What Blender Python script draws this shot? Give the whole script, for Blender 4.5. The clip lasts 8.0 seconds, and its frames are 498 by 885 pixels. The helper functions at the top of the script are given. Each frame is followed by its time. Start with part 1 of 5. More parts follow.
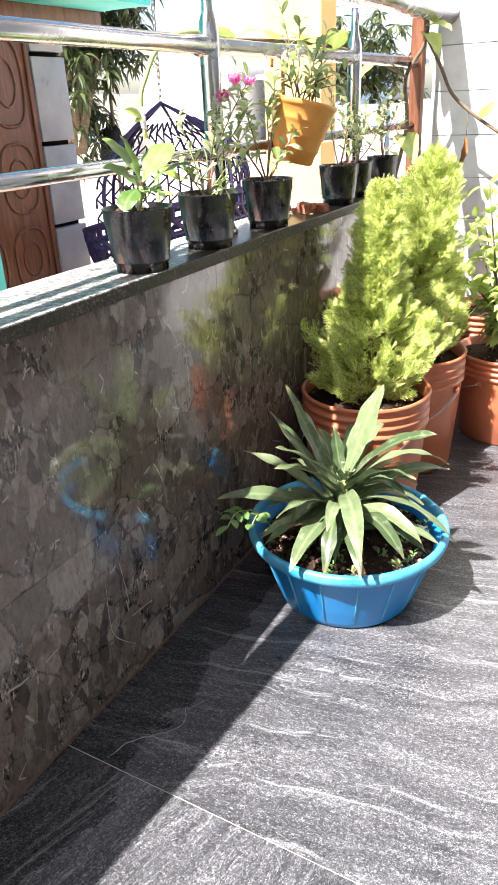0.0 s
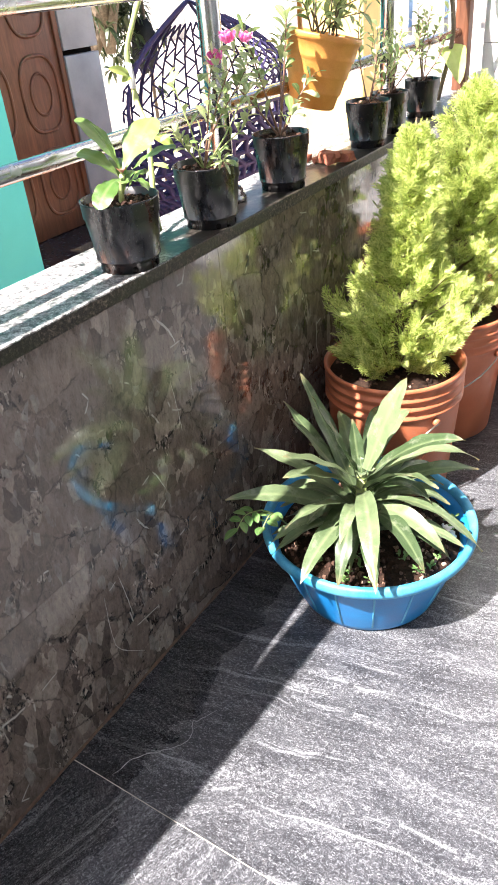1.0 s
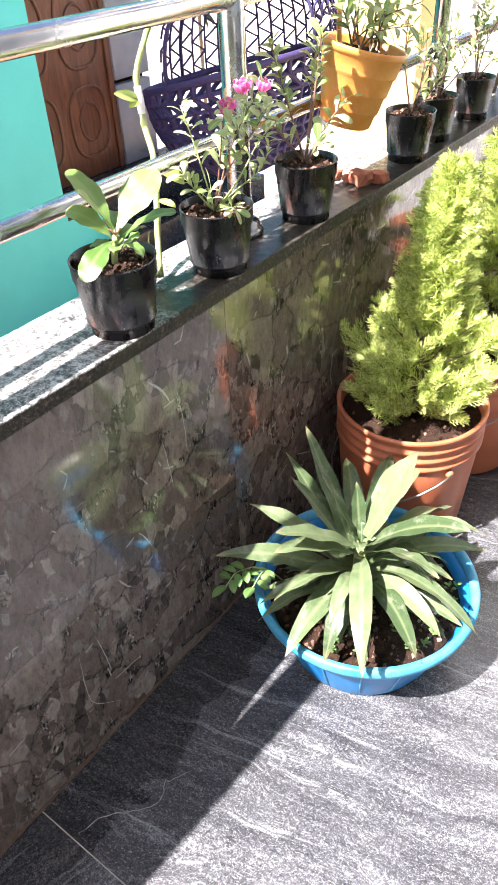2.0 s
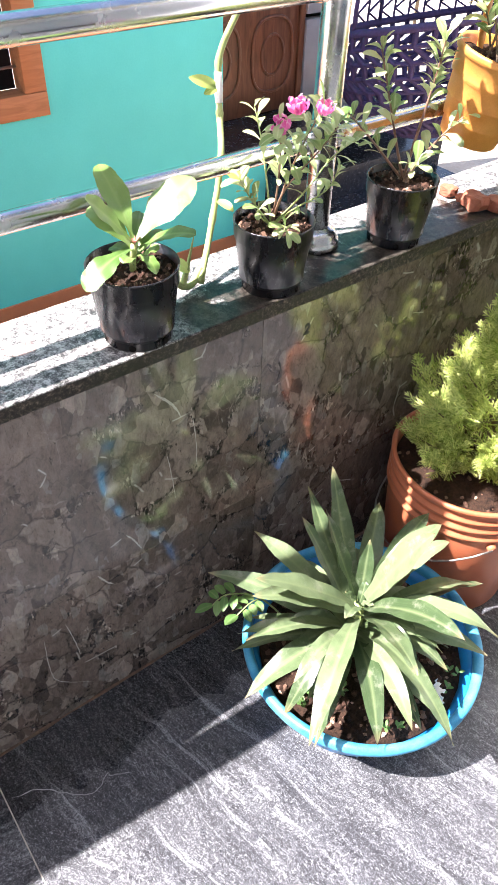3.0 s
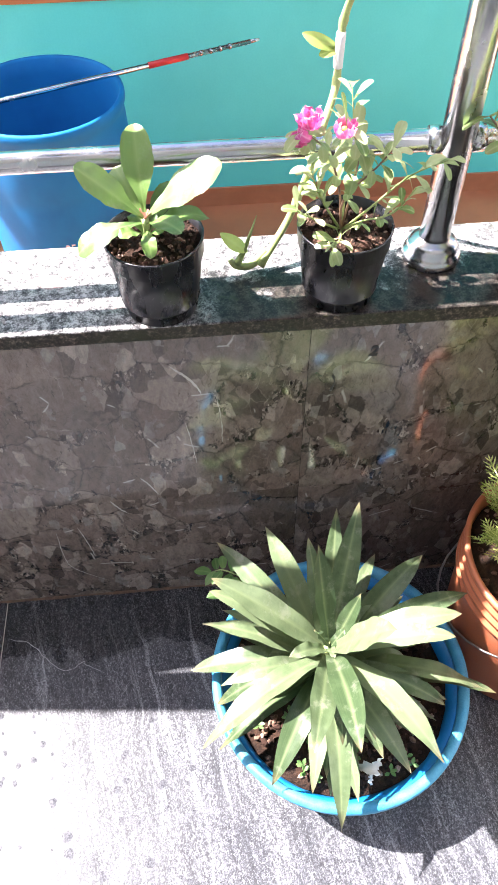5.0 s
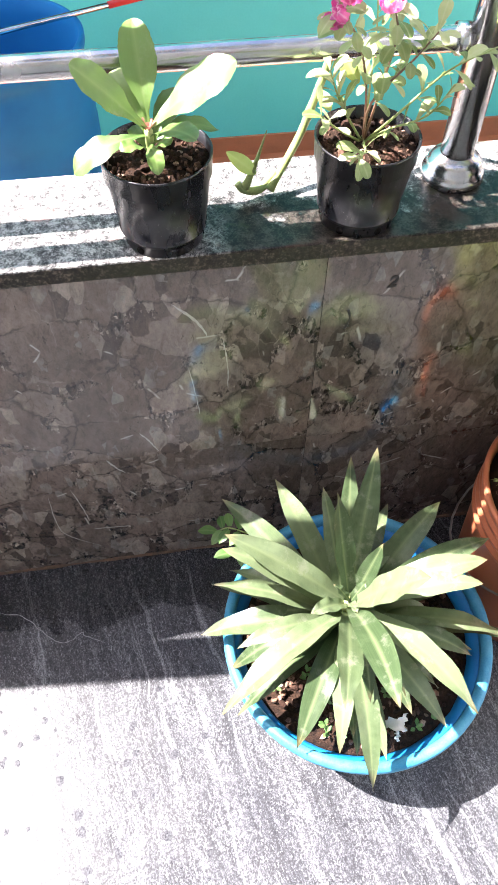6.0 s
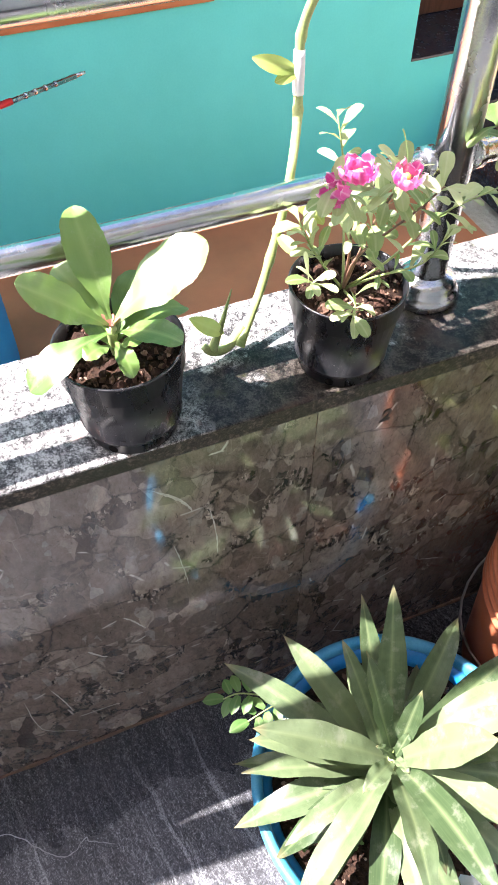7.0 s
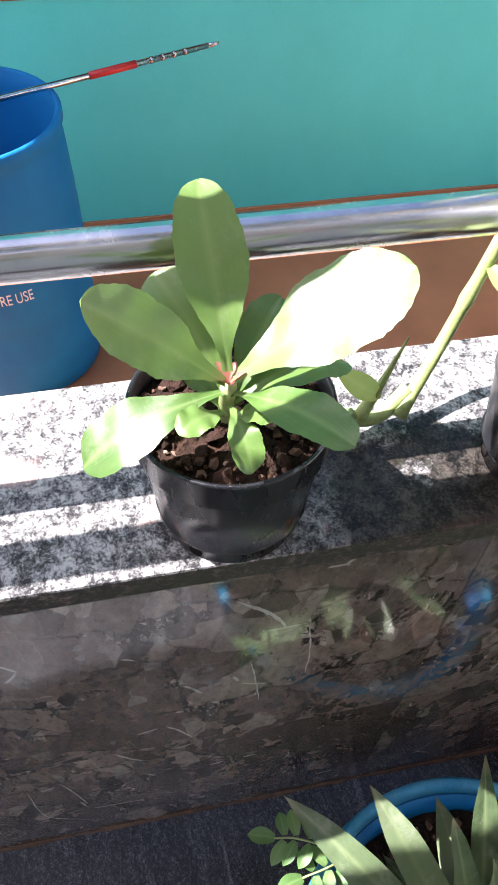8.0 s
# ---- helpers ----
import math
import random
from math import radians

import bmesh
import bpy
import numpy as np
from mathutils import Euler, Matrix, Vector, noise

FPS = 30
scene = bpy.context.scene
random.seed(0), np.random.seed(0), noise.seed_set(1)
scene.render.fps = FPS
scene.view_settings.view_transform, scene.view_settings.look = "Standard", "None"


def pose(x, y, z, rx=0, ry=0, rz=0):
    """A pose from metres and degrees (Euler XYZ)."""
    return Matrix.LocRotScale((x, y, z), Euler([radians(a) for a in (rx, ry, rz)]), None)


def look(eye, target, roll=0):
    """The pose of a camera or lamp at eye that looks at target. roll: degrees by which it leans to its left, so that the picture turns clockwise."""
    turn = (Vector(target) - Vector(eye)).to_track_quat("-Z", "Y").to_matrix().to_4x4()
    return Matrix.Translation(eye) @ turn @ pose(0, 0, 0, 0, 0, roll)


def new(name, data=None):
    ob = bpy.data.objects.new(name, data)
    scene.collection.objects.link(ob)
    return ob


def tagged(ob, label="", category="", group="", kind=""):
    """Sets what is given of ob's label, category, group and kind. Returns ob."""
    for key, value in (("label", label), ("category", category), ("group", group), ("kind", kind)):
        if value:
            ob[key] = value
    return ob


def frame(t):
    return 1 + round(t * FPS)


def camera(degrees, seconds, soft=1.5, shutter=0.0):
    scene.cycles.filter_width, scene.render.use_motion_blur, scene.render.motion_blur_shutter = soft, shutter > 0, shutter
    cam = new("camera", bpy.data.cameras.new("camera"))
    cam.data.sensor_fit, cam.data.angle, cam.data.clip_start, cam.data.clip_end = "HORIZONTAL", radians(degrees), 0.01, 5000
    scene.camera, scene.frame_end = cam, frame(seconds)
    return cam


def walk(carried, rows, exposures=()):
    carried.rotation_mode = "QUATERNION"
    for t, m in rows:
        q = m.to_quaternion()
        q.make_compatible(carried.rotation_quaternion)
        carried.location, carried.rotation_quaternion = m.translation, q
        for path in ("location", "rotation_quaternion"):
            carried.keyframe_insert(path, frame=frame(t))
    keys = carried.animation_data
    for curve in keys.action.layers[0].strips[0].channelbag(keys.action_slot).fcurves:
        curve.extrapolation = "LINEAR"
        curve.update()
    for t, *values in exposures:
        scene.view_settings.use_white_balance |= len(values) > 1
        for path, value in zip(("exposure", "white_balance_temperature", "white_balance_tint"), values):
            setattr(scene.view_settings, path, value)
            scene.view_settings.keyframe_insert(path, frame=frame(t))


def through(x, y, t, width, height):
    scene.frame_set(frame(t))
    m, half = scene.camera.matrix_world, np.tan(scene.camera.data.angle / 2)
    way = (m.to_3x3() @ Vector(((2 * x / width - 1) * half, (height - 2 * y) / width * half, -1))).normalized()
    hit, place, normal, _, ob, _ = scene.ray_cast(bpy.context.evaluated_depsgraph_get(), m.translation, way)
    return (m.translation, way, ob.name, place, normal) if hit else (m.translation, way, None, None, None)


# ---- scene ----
cam = camera(38.3, 8.0, soft=1.0)
PATH = [
    (0, (0.782, -1.257, 1.034), (-0.123, 0.311, 0.183), -2.6),
    (0.5, (0.814, -1.167, 1.111), (-0.077, 0.286, 0.065), -4.9),
    (1, (0.762, -1.045, 1.145), (-0.209, 0.328, 0.063), -5.7),
    (1.5, (0.7, -0.898, 1.237), (-0.164, 0.411, -0.003), -5.5),
    (1.7, (0.684, -0.876, 1.266), (-0.22, 0.409, 0.028), -4.5),
    (2.8, (0.751, -0.662, 1.314), (-0.377, 0.356, 0.014), 0.9),
    (3, (0.723, -0.595, 1.344), (-0.43, 0.314, -0.014), 2.1),
    (3.5, (0.692, -0.494, 1.426), (-0.324, 0.343, -0.08), 4.6),
    (4, (0.662, -0.369, 1.409), (-0.495, 0.209, -0.116), 5.1),
    (4.5, (0.707, -0.163, 1.419), (-0.521, 0.058, -0.144), 2.2),
    (4.7, (0.707, -0.136, 1.423), (-0.517, -0.07, -0.157), -1.2),
    (5.8, (0.678, -0.206, 1.349), (-0.469, 0.01, -0.275), 1.7),
    (6, (0.675, -0.211, 1.334), (-0.456, -0.028, -0.305), 0.8),
    (6.5, (0.626, -0.225, 1.33), (-0.551, 0.0, -0.271), 1.1),
    (7, (0.462, -0.262, 1.336), (-0.703, 0.177, -0.229), -0.9),
    (7.5, (0.339, -0.272, 1.283), (-0.854, 0.164, -0.263), -2.6),
    (8, (0.241, -0.252, 1.193), (-0.969, 0.015, -0.377), 2.0),
]
EXPOSURES = [
    (0, 2.0, 6680, 16), (1.5, 2.27, 6620, 18), (3, 2.34, 6480, 20), (4.5, 2.48, 6380, 21), (6, 2.5, 6540, 20),
    (6.5, 2.42, 6480, 20), (7.5, 2.34, 6420, 22), (8, 1.96, 6260, 21),
]
walk(cam, [(t, look(eye, target, roll)) for t, eye, target, roll in PATH], EXPOSURES)

# ---------------------------------------------------------------- light
SUN_FALL = Vector((0.216, 0.66, -1.0)).normalized()
world = bpy.data.worlds.new("sky")
scene.world = world
world.use_nodes = True
wn, wl = world.node_tree.nodes, world.node_tree.links
sky = wn.new("ShaderNodeTexSky")
sky.sky_type = "NISHITA"
sky.sun_disc = False
sky.sun_elevation = radians(55.2)
sky.sun_rotation = radians(198)
sky.air_density, sky.dust_density, sky.ozone_density = 1.0, 2.0, 1.0
wl.new(sky.outputs[0], wn["Background"].inputs[0])
wn["Background"].inputs[1].default_value = 0.084
sun = new("sun", bpy.data.lights.new("sun", "SUN"))
sun.data.energy, sun.data.angle, sun.data.color = 5.0, radians(0.55), (1.0, 0.975, 0.935)
sun.matrix_world = look((0, 0, 6), Vector((0, 0, 6)) + SUN_FALL)


# ---------------------------------------------------------------- materials
class Mat:
    """A node material with short ways to add nodes."""

    def __init__(self, name, rough=0.5, metal=0.0, spec=0.5):
        self.m = bpy.data.materials.new(name)
        self.m.use_nodes = True
        self.n, self.l = self.m.node_tree.nodes, self.m.node_tree.links
        self.b = self.n["Principled BSDF"]
        self.b.inputs["Roughness"].default_value = rough
        self.b.inputs["Metallic"].default_value = metal
        self.b.inputs["Specular IOR Level"].default_value = spec

    def node(self, kind, **values):
        nd = self.n.new("ShaderNode" + kind)
        for key, v in values.items():
            nd.inputs[key.replace("_", " ")].default_value = v
        return nd

    def put(self, a, b):
        self.l.new(a, b)

    def coords(self, which="Object", scale=(1, 1, 1), rot=(0, 0, 0), shift=0.0):
        tc = self.n.new("ShaderNodeTexCoord")
        mp = self.node("Mapping", Scale=scale, Rotation=[radians(a) for a in rot])
        out = tc.outputs[which]
        if shift:
            info = self.n.new("ShaderNodeObjectInfo")
            mul = self.n.new("ShaderNodeVectorMath")
            mul.operation = "SCALE"
            mul.inputs[0].default_value = (1, 1.7, 2.3)
            mul.inputs["Scale"].default_value = shift
            rnd = self.n.new("ShaderNodeMath")
            rnd.operation = "MULTIPLY"
            rnd.inputs[1].default_value = shift
            self.put(info.outputs["Random"], rnd.inputs[0])
            self.put(rnd.outputs[0], mul.inputs["Scale"])
            add = self.n.new("ShaderNodeVectorMath")
            self.put(out, add.inputs[0])
            self.put(mul.outputs[0], add.inputs[1])
            out = add.outputs[0]
        self.put(out, mp.inputs["Vector"])
        return mp.outputs[0]

    def noise(self, vec, scale, detail=6.0, rough=0.6, warp=0.0, col=False):
        nd = self.node("TexNoise", Scale=scale, Detail=detail, Roughness=rough, Distortion=warp)
        self.put(vec, nd.inputs["Vector"])
        return nd.outputs["Color" if col else "Fac"]

    def cells(self, vec, scale, feature="F1", rnd=1.0, out=None):
        nd = self.n.new("ShaderNodeTexVoronoi")
        nd.feature = feature
        nd.inputs["Scale"].default_value = scale
        nd.inputs["Randomness"].default_value = rnd
        self.put(vec, nd.inputs["Vector"])
        return nd.outputs[out or "Distance"]

    def warp(self, vec, scale, amount):
        nz = self.noise(vec, scale, 4.0, col=True)
        sub = self.n.new("ShaderNodeVectorMath")
        sub.operation = "SUBTRACT"
        sub.inputs[1].default_value = (0.5, 0.5, 0.5)
        self.put(nz, sub.inputs[0])
        mul = self.n.new("ShaderNodeVectorMath")
        mul.operation = "MULTIPLY_ADD"
        mul.inputs[1].default_value = (amount,) * 3
        self.put(sub.outputs[0], mul.inputs[0])
        self.put(vec, mul.inputs[2])
        return mul.outputs[0]

    def ramp(self, fac, stops, smooth="LINEAR"):
        nd = self.n.new("ShaderNodeValToRGB")
        cr = nd.color_ramp
        cr.interpolation = smooth
        while len(cr.elements) < len(stops):
            cr.elements.new(0.5)
        for e, (p, c) in zip(cr.elements, stops):
            e.position = p
            e.color = (*(c if isinstance(c, (tuple, list)) else (c, c, c)), 1)
        self.put(fac, nd.inputs[0])
        return nd.outputs[0]

    def mix(self, fac, a, b, how="MIX"):
        nd = self.n.new("ShaderNodeMix")
        nd.data_type, nd.blend_type = "RGBA", how
        for slot, v in ((0, fac), (6, a), (7, b)):
            if isinstance(v, (int, float)):
                nd.inputs[slot].default_value = v if slot == 0 else (v, v, v, 1)
            elif isinstance(v, (tuple, list)):
                nd.inputs[slot].default_value = (*v, 1)
            else:
                self.put(v, nd.inputs[slot])
        return nd.outputs[2]

    def math(self, op, a, b=0.0):
        nd = self.n.new("ShaderNodeMath")
        nd.operation = op
        for slot, v in ((0, a), (1, b)):
            if isinstance(v, (int, float)):
                nd.inputs[slot].default_value = v
            else:
                self.put(v, nd.inputs[slot])
        return nd.outputs[0]

    def colour(self, out):
        if isinstance(out, (tuple, list)):
            self.b.inputs["Base Color"].default_value = (*out, 1)
        else:
            self.put(out, self.b.inputs["Base Color"])

    def rough(self, out):
        self.put(out, self.b.inputs["Roughness"])

    def bump(self, h, strength=0.2, dist=0.002):
        nd = self.node("Bump", Strength=strength, Distance=dist)
        self.put(h, nd.inputs["Height"])
        self.put(nd.outputs[0], self.b.inputs["Normal"])

    def glow_through(self, out, amount):
        """Light that shines through a thin leaf."""
        tr = self.n.new("ShaderNodeBsdfTranslucent")
        self.put(out, tr.inputs["Color"])
        mx = self.n.new("ShaderNodeMixShader")
        mx.inputs[0].default_value = amount
        self.put(self.b.outputs[0], mx.inputs[1])
        self.put(tr.outputs[0], mx.inputs[2])
        self.put(mx.outputs[0], self.n["Material Output"].inputs["Surface"])


def plain(name, a, b, scale=30.0, rough=0.5, metal=0.0, bump=0.1, spec=0.5, fine=400.0, dist=0.001):
    """Two tones by noise at two scales, with a fine relief."""
    m = Mat(name, rough, metal, spec)
    v = m.coords()
    big = m.noise(v, scale, 5)
    small = m.noise(v, fine, 3)
    f = m.math("ADD", m.math("MULTIPLY", big, 0.7), m.math("MULTIPLY", small, 0.3))
    m.colour(m.ramp(f, [(0.35, a), (0.65, b)]))
    m.rough(m.ramp(big, [(0.3, max(rough - 0.08, 0.02)), (0.7, min(rough + 0.12, 1))]))
    m.bump(small, bump, dist)
    return m.m


def breccia():
    """Polished brown-grey breccia: flat angular shards, seams of dark rubble with pale chips, short white veins."""
    m = Mat("polished_breccia", 0.06, 0, 0.8)
    v = m.coords("Object", shift=9.0)
    w = m.warp(m.warp(v, 9, 0.06), 60, 0.012)
    w2 = m.warp(m.warp(m.coords("Object", (1, 1.7, 0.8), (33, 0, 0), 7.0), 14, 0.03), 75, 0.009)
    lean_a = m.warp(m.coords("Object", (1, 2.1, 0.75), (-34, 0, 0), 5.0), 30, 0.008)
    lean_b = m.warp(m.coords("Object", (1, 1.9, 0.8), (52, 0, 0), 3.0), 30, 0.008)
    w3 = m.mix(m.ramp(m.noise(v, 8, 3), [(0.495, 0.0), (0.505, 1.0)]), lean_a, lean_b)

    def shards(vec, scale, stops):
        nd = m.n.new("ShaderNodeTexVoronoi")
        nd.inputs["Scale"].default_value = scale
        m.put(vec, nd.inputs["Vector"])
        sp = m.n.new("ShaderNodeSeparateColor")
        m.put(nd.outputs["Color"], sp.inputs[0])
        return m.ramp(sp.outputs[0], stops)

    big = shards(w, 9, [(0.0, (0.098, 0.083, 0.073)), (0.45, (0.128, 0.111, 0.1)), (0.8, (0.15, 0.128, 0.112)), (1.0, (0.185, 0.168, 0.152))])
    mid = shards(w2, 26, [(0.0, (0.06, 0.051, 0.046)), (0.35, (0.115, 0.099, 0.089)), (0.75, (0.16, 0.141, 0.127)), (1.0, (0.24, 0.222, 0.203))])
    small = shards(w3, 52, [(0.0, (0.022, 0.019, 0.017)), (0.45, (0.072, 0.062, 0.056)), (0.78, (0.14, 0.125, 0.113)), (0.88, (0.18, 0.165, 0.15)), (0.96, (0.32, 0.3, 0.27))])
    tiny = shards(w3, 125, [(0.0, (0.018, 0.015, 0.014)), (0.5, (0.085, 0.074, 0.067)), (1.0, (0.33, 0.31, 0.285))])
    edge = m.cells(w, 9, "DISTANCE_TO_EDGE")
    edge2 = m.cells(w2, 26, "DISTANCE_TO_EDGE")
    c = m.mix(m.ramp(m.noise(w, 6, 4, 0.6), [(0.495, 0.0), (0.51, 1.0)]), big, mid)
    rim = m.math("MULTIPLY", m.ramp(edge2, [(0.0, 1.0), (0.035, 0.0)]), m.ramp(m.noise(v, 15, 4), [(0.44, 0.0), (0.58, 0.42)]))
    c = m.mix(rim, c, (0.28, 0.26, 0.235))
    seam = m.math("ADD", edge, m.math("MULTIPLY", m.math("SUBTRACT", m.noise(v, 13, 6, 0.7), 0.47), 1.5))
    fine = m.mix(m.ramp(m.noise(w3, 18, 5, 0.7), [(0.49, 0.0), (0.52, 1.0)]), small, tiny)
    c = m.mix(m.ramp(seam, [(0.0, 1.0), (0.04, 0.0)]), c, fine)
    crack = m.ramp(m.math("MINIMUM", edge, m.math("ADD", edge2, 0.01)), [(0.0, 0.35), (0.018, 0.75), (0.036, 1.0)])
    c = m.mix(m.ramp(m.noise(v, 11, 3), [(0.36, 0.0), (0.5, 0.95)]), c, m.mix(1.0, c, crack, "MULTIPLY"))
    hair = m.ramp(m.noise(m.warp(v, 25, 0.05), 16, 8, 0.75), [(0.488, 1.0), (0.5, 0.4), (0.492, 1.0)])
    c = m.mix(0.75, c, m.mix(1.0, c, hair, "MULTIPLY"))
    c = m.mix(1.0, c, m.ramp(m.noise(v, 3.5, 5, 0.6), [(0.3, (0.86, 0.78, 0.72)), (0.7, (1.42, 1.29, 1.22))]), "MULTIPLY")
    c = m.mix(m.ramp(m.noise(v, 300, 5, 0.85), [(0.54, 0.0), (0.75, 0.35)]), c, (0.26, 0.24, 0.22))
    sliver = m.n.new("ShaderNodeTexVoronoi")
    sliver.inputs["Scale"].default_value = 38
    m.put(m.mix(m.ramp(m.noise(v, 11, 3), [(0.495, 0.0), (0.505, 1.0)]), lean_b, lean_a), sliver.inputs["Vector"])
    pick = m.n.new("ShaderNodeSeparateColor")
    m.put(sliver.outputs["Color"], pick.inputs[0])
    here = m.ramp(m.noise(v, 10, 4, 0.6), [(0.42, 0.0), (0.55, 1.0)])
    c = m.mix(m.math("MULTIPLY", here, m.ramp(pick.outputs[1], [(0.93, 0.0), (0.94, 0.55)])), c, (0.25, 0.235, 0.215))
    c = m.mix(m.ramp(m.noise(w3, 55, 5, 0.75), [(0.62, 0.0), (0.67, 0.7)]), c, (0.02, 0.016, 0.014))
    c = m.mix(1.0, c, m.ramp(m.noise(w2, 48, 9, 0.78), [(0.34, (0.62, 0.6, 0.58)), (0.5, (1.0, 1.0, 1.0)), (0.66, (1.34, 1.32, 1.3))]), "MULTIPLY")
    vw = m.warp(v, 9, 0.012)
    vein = m.ramp(m.cells(vw, 8.0, "DISTANCE_TO_EDGE"), [(0.0, 1.0), (0.007, 0.9), (0.014, 0.0)])
    vgate = m.ramp(m.noise(v, 17, 2), [(0.6, 0.0), (0.63, 0.8)])
    c = m.mix(m.math("MULTIPLY", vein, vgate), c, (0.45, 0.43, 0.39))
    m.colour(c)
    m.rough(m.ramp(m.noise(v, 22, 6), [(0.35, 0.05), (0.7, 0.13)]))
    m.bump(m.noise(v, 12, 2), 0.03, 0.003)
    return m.m


def flow_granite():
    """Dark granite of salty grain with faint flowing streaks, dusty where dry, sleek where water stands along the wall,
    where the wall's shade is also painted black.
    """
    m = Mat("streaked_granite", 0.4, 0, 0.5)
    v = m.coords("UV")
    bend = m.warp(m.warp(v, 1.3, 0.2), 40, 0.008)

    def stretch(a, b):
        mp = m.n.new("ShaderNodeMapping")
        mp.inputs["Scale"].default_value = (a, b, 1)
        m.put(bend, mp.inputs["Vector"])
        return mp.outputs[0]

    band = m.noise(stretch(2.6, 24.0), 1.0, 5, 0.6)
    thread = m.noise(stretch(36.0, 105.0), 1.0, 6, 0.8)
    wisp = m.noise(stretch(7.0, 60.0), 1.0, 5, 0.7)
    grain = m.noise(v, 330, 4, 0.8)
    blot = m.noise(m.warp(v, 60, 0.01), 140, 4, 0.75)
    f = m.math("ADD", m.math("ADD", m.math("MULTIPLY", band, 0.13), m.math("MULTIPLY", thread, 0.14)), m.math("ADD", m.math("MULTIPLY", wisp, 0.12), m.math("ADD", m.math("MULTIPLY", grain, 0.37), m.math("MULTIPLY", blot, 0.24))))
    c = m.ramp(f, [(0.44, (0.006, 0.0065, 0.008)), (0.485, (0.026, 0.027, 0.031)), (0.525, (0.088, 0.09, 0.096)), (0.58, (0.31, 0.325, 0.34))])
    fleck = m.noise(stretch(130.0, 300.0), 1.0, 4, 0.8)
    c = m.mix(m.ramp(fleck, [(0.57, 0.0), (0.65, 0.75)]), c, (0.395, 0.415, 0.435))
    c = m.mix(m.ramp(m.noise(v, 300, 4, 0.85), [(0.56, 0.0), (0.66, 0.75)]), c, (0.012, 0.013, 0.017))
    streak = m.ramp(m.noise(stretch(2.2, 55.0), 1.0, 3, 0.5), [(0.6, 0.0), (0.68, 1.0)])
    c = m.mix(m.math("MULTIPLY", streak, m.ramp(grain, [(0.4, 0.0), (0.55, 0.62)])), c, (0.435, 0.455, 0.47))
    # dust film with worn spots; standing water along the wall's foot, blackened further as shade
    c = m.mix(m.ramp(m.noise(v, 14, 6, 0.7), [(0.38, 0.02), (0.66, 0.14)]), c, (0.17, 0.175, 0.19))
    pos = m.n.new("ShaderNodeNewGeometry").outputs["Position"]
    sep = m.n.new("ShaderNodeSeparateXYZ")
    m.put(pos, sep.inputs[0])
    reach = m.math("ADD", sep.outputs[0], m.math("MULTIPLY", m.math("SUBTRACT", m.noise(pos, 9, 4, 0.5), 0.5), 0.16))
    wet_shade = m.ramp(reach, [(0.11, 1.0), (0.15, 0.0)])
    c = m.mix(m.math("MULTIPLY", wet_shade, 0.55), c, (0.009, 0.008, 0.008))
    m.colour(c)
    dry = m.ramp(m.noise(v, 9, 6), [(0.3, 0.3), (0.7, 0.44)])
    m.rough(m.mix(wet_shade, dry, 0.16))
    m.bump(f, 0.12, 0.0012)
    return m.m


def speckled_granite():
    """Grey and white salt-and-pepper granite with pink blotches; damp and mossy between the pots, with the shade of
    pots and leaves darkened in.
    """
    m = Mat("speckled_granite", 0.4, 0, 0.3)
    v = m.coords("Object")
    w = m.warp(v, 90, 0.012)
    f = m.math("ADD", m.math("MULTIPLY", m.noise(w, 85, 7, 0.8), 0.68), m.math("MULTIPLY", m.noise(v, 420, 3, 0.85), 0.32))
    c = m.ramp(f, [(0.385, (0.01, 0.01, 0.01)), (0.44, (0.04, 0.038, 0.038)), (0.495, (0.17, 0.166, 0.16)), (0.57, (0.56, 0.545, 0.525))])
    pink = m.ramp(m.noise(v, 16, 3), [(0.6, 0.0), (0.66, 0.6)])
    c = m.mix(pink, c, (0.48, 0.32, 0.28))
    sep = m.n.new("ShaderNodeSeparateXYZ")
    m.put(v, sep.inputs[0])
    # damp patch that also carries painted shade of pots and vine
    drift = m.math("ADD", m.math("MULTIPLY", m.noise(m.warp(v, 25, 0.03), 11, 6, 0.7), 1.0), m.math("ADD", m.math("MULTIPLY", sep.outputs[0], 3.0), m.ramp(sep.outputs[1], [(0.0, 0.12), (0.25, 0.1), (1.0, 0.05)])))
    damp_shade = m.ramp(drift, [(0.32, 0.0), (0.42, 1.0)])
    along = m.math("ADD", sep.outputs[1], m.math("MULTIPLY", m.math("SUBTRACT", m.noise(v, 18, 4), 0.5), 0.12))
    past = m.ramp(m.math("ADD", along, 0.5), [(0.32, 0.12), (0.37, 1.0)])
    damp_shade = m.math("MULTIPLY", damp_shade, past)
    c = m.mix(damp_shade, c, m.mix(1.0, c, (0.13, 0.115, 0.1), "MULTIPLY"))
    moss = m.ramp(m.noise(m.warp(v, 20, 0.03), 26, 6, 0.7), [(0.58, 0.0), (0.68, 0.8)])
    c = m.mix(m.math("MULTIPLY", moss, past), c, (0.04, 0.042, 0.016))
    m.colour(c)
    m.rough(m.mix(damp_shade, m.ramp(m.noise(v, 35, 5), [(0.35, 0.3), (0.7, 0.48)]), 0.3))
    m.bump(f, 0.1, 0.001)
    return m.m


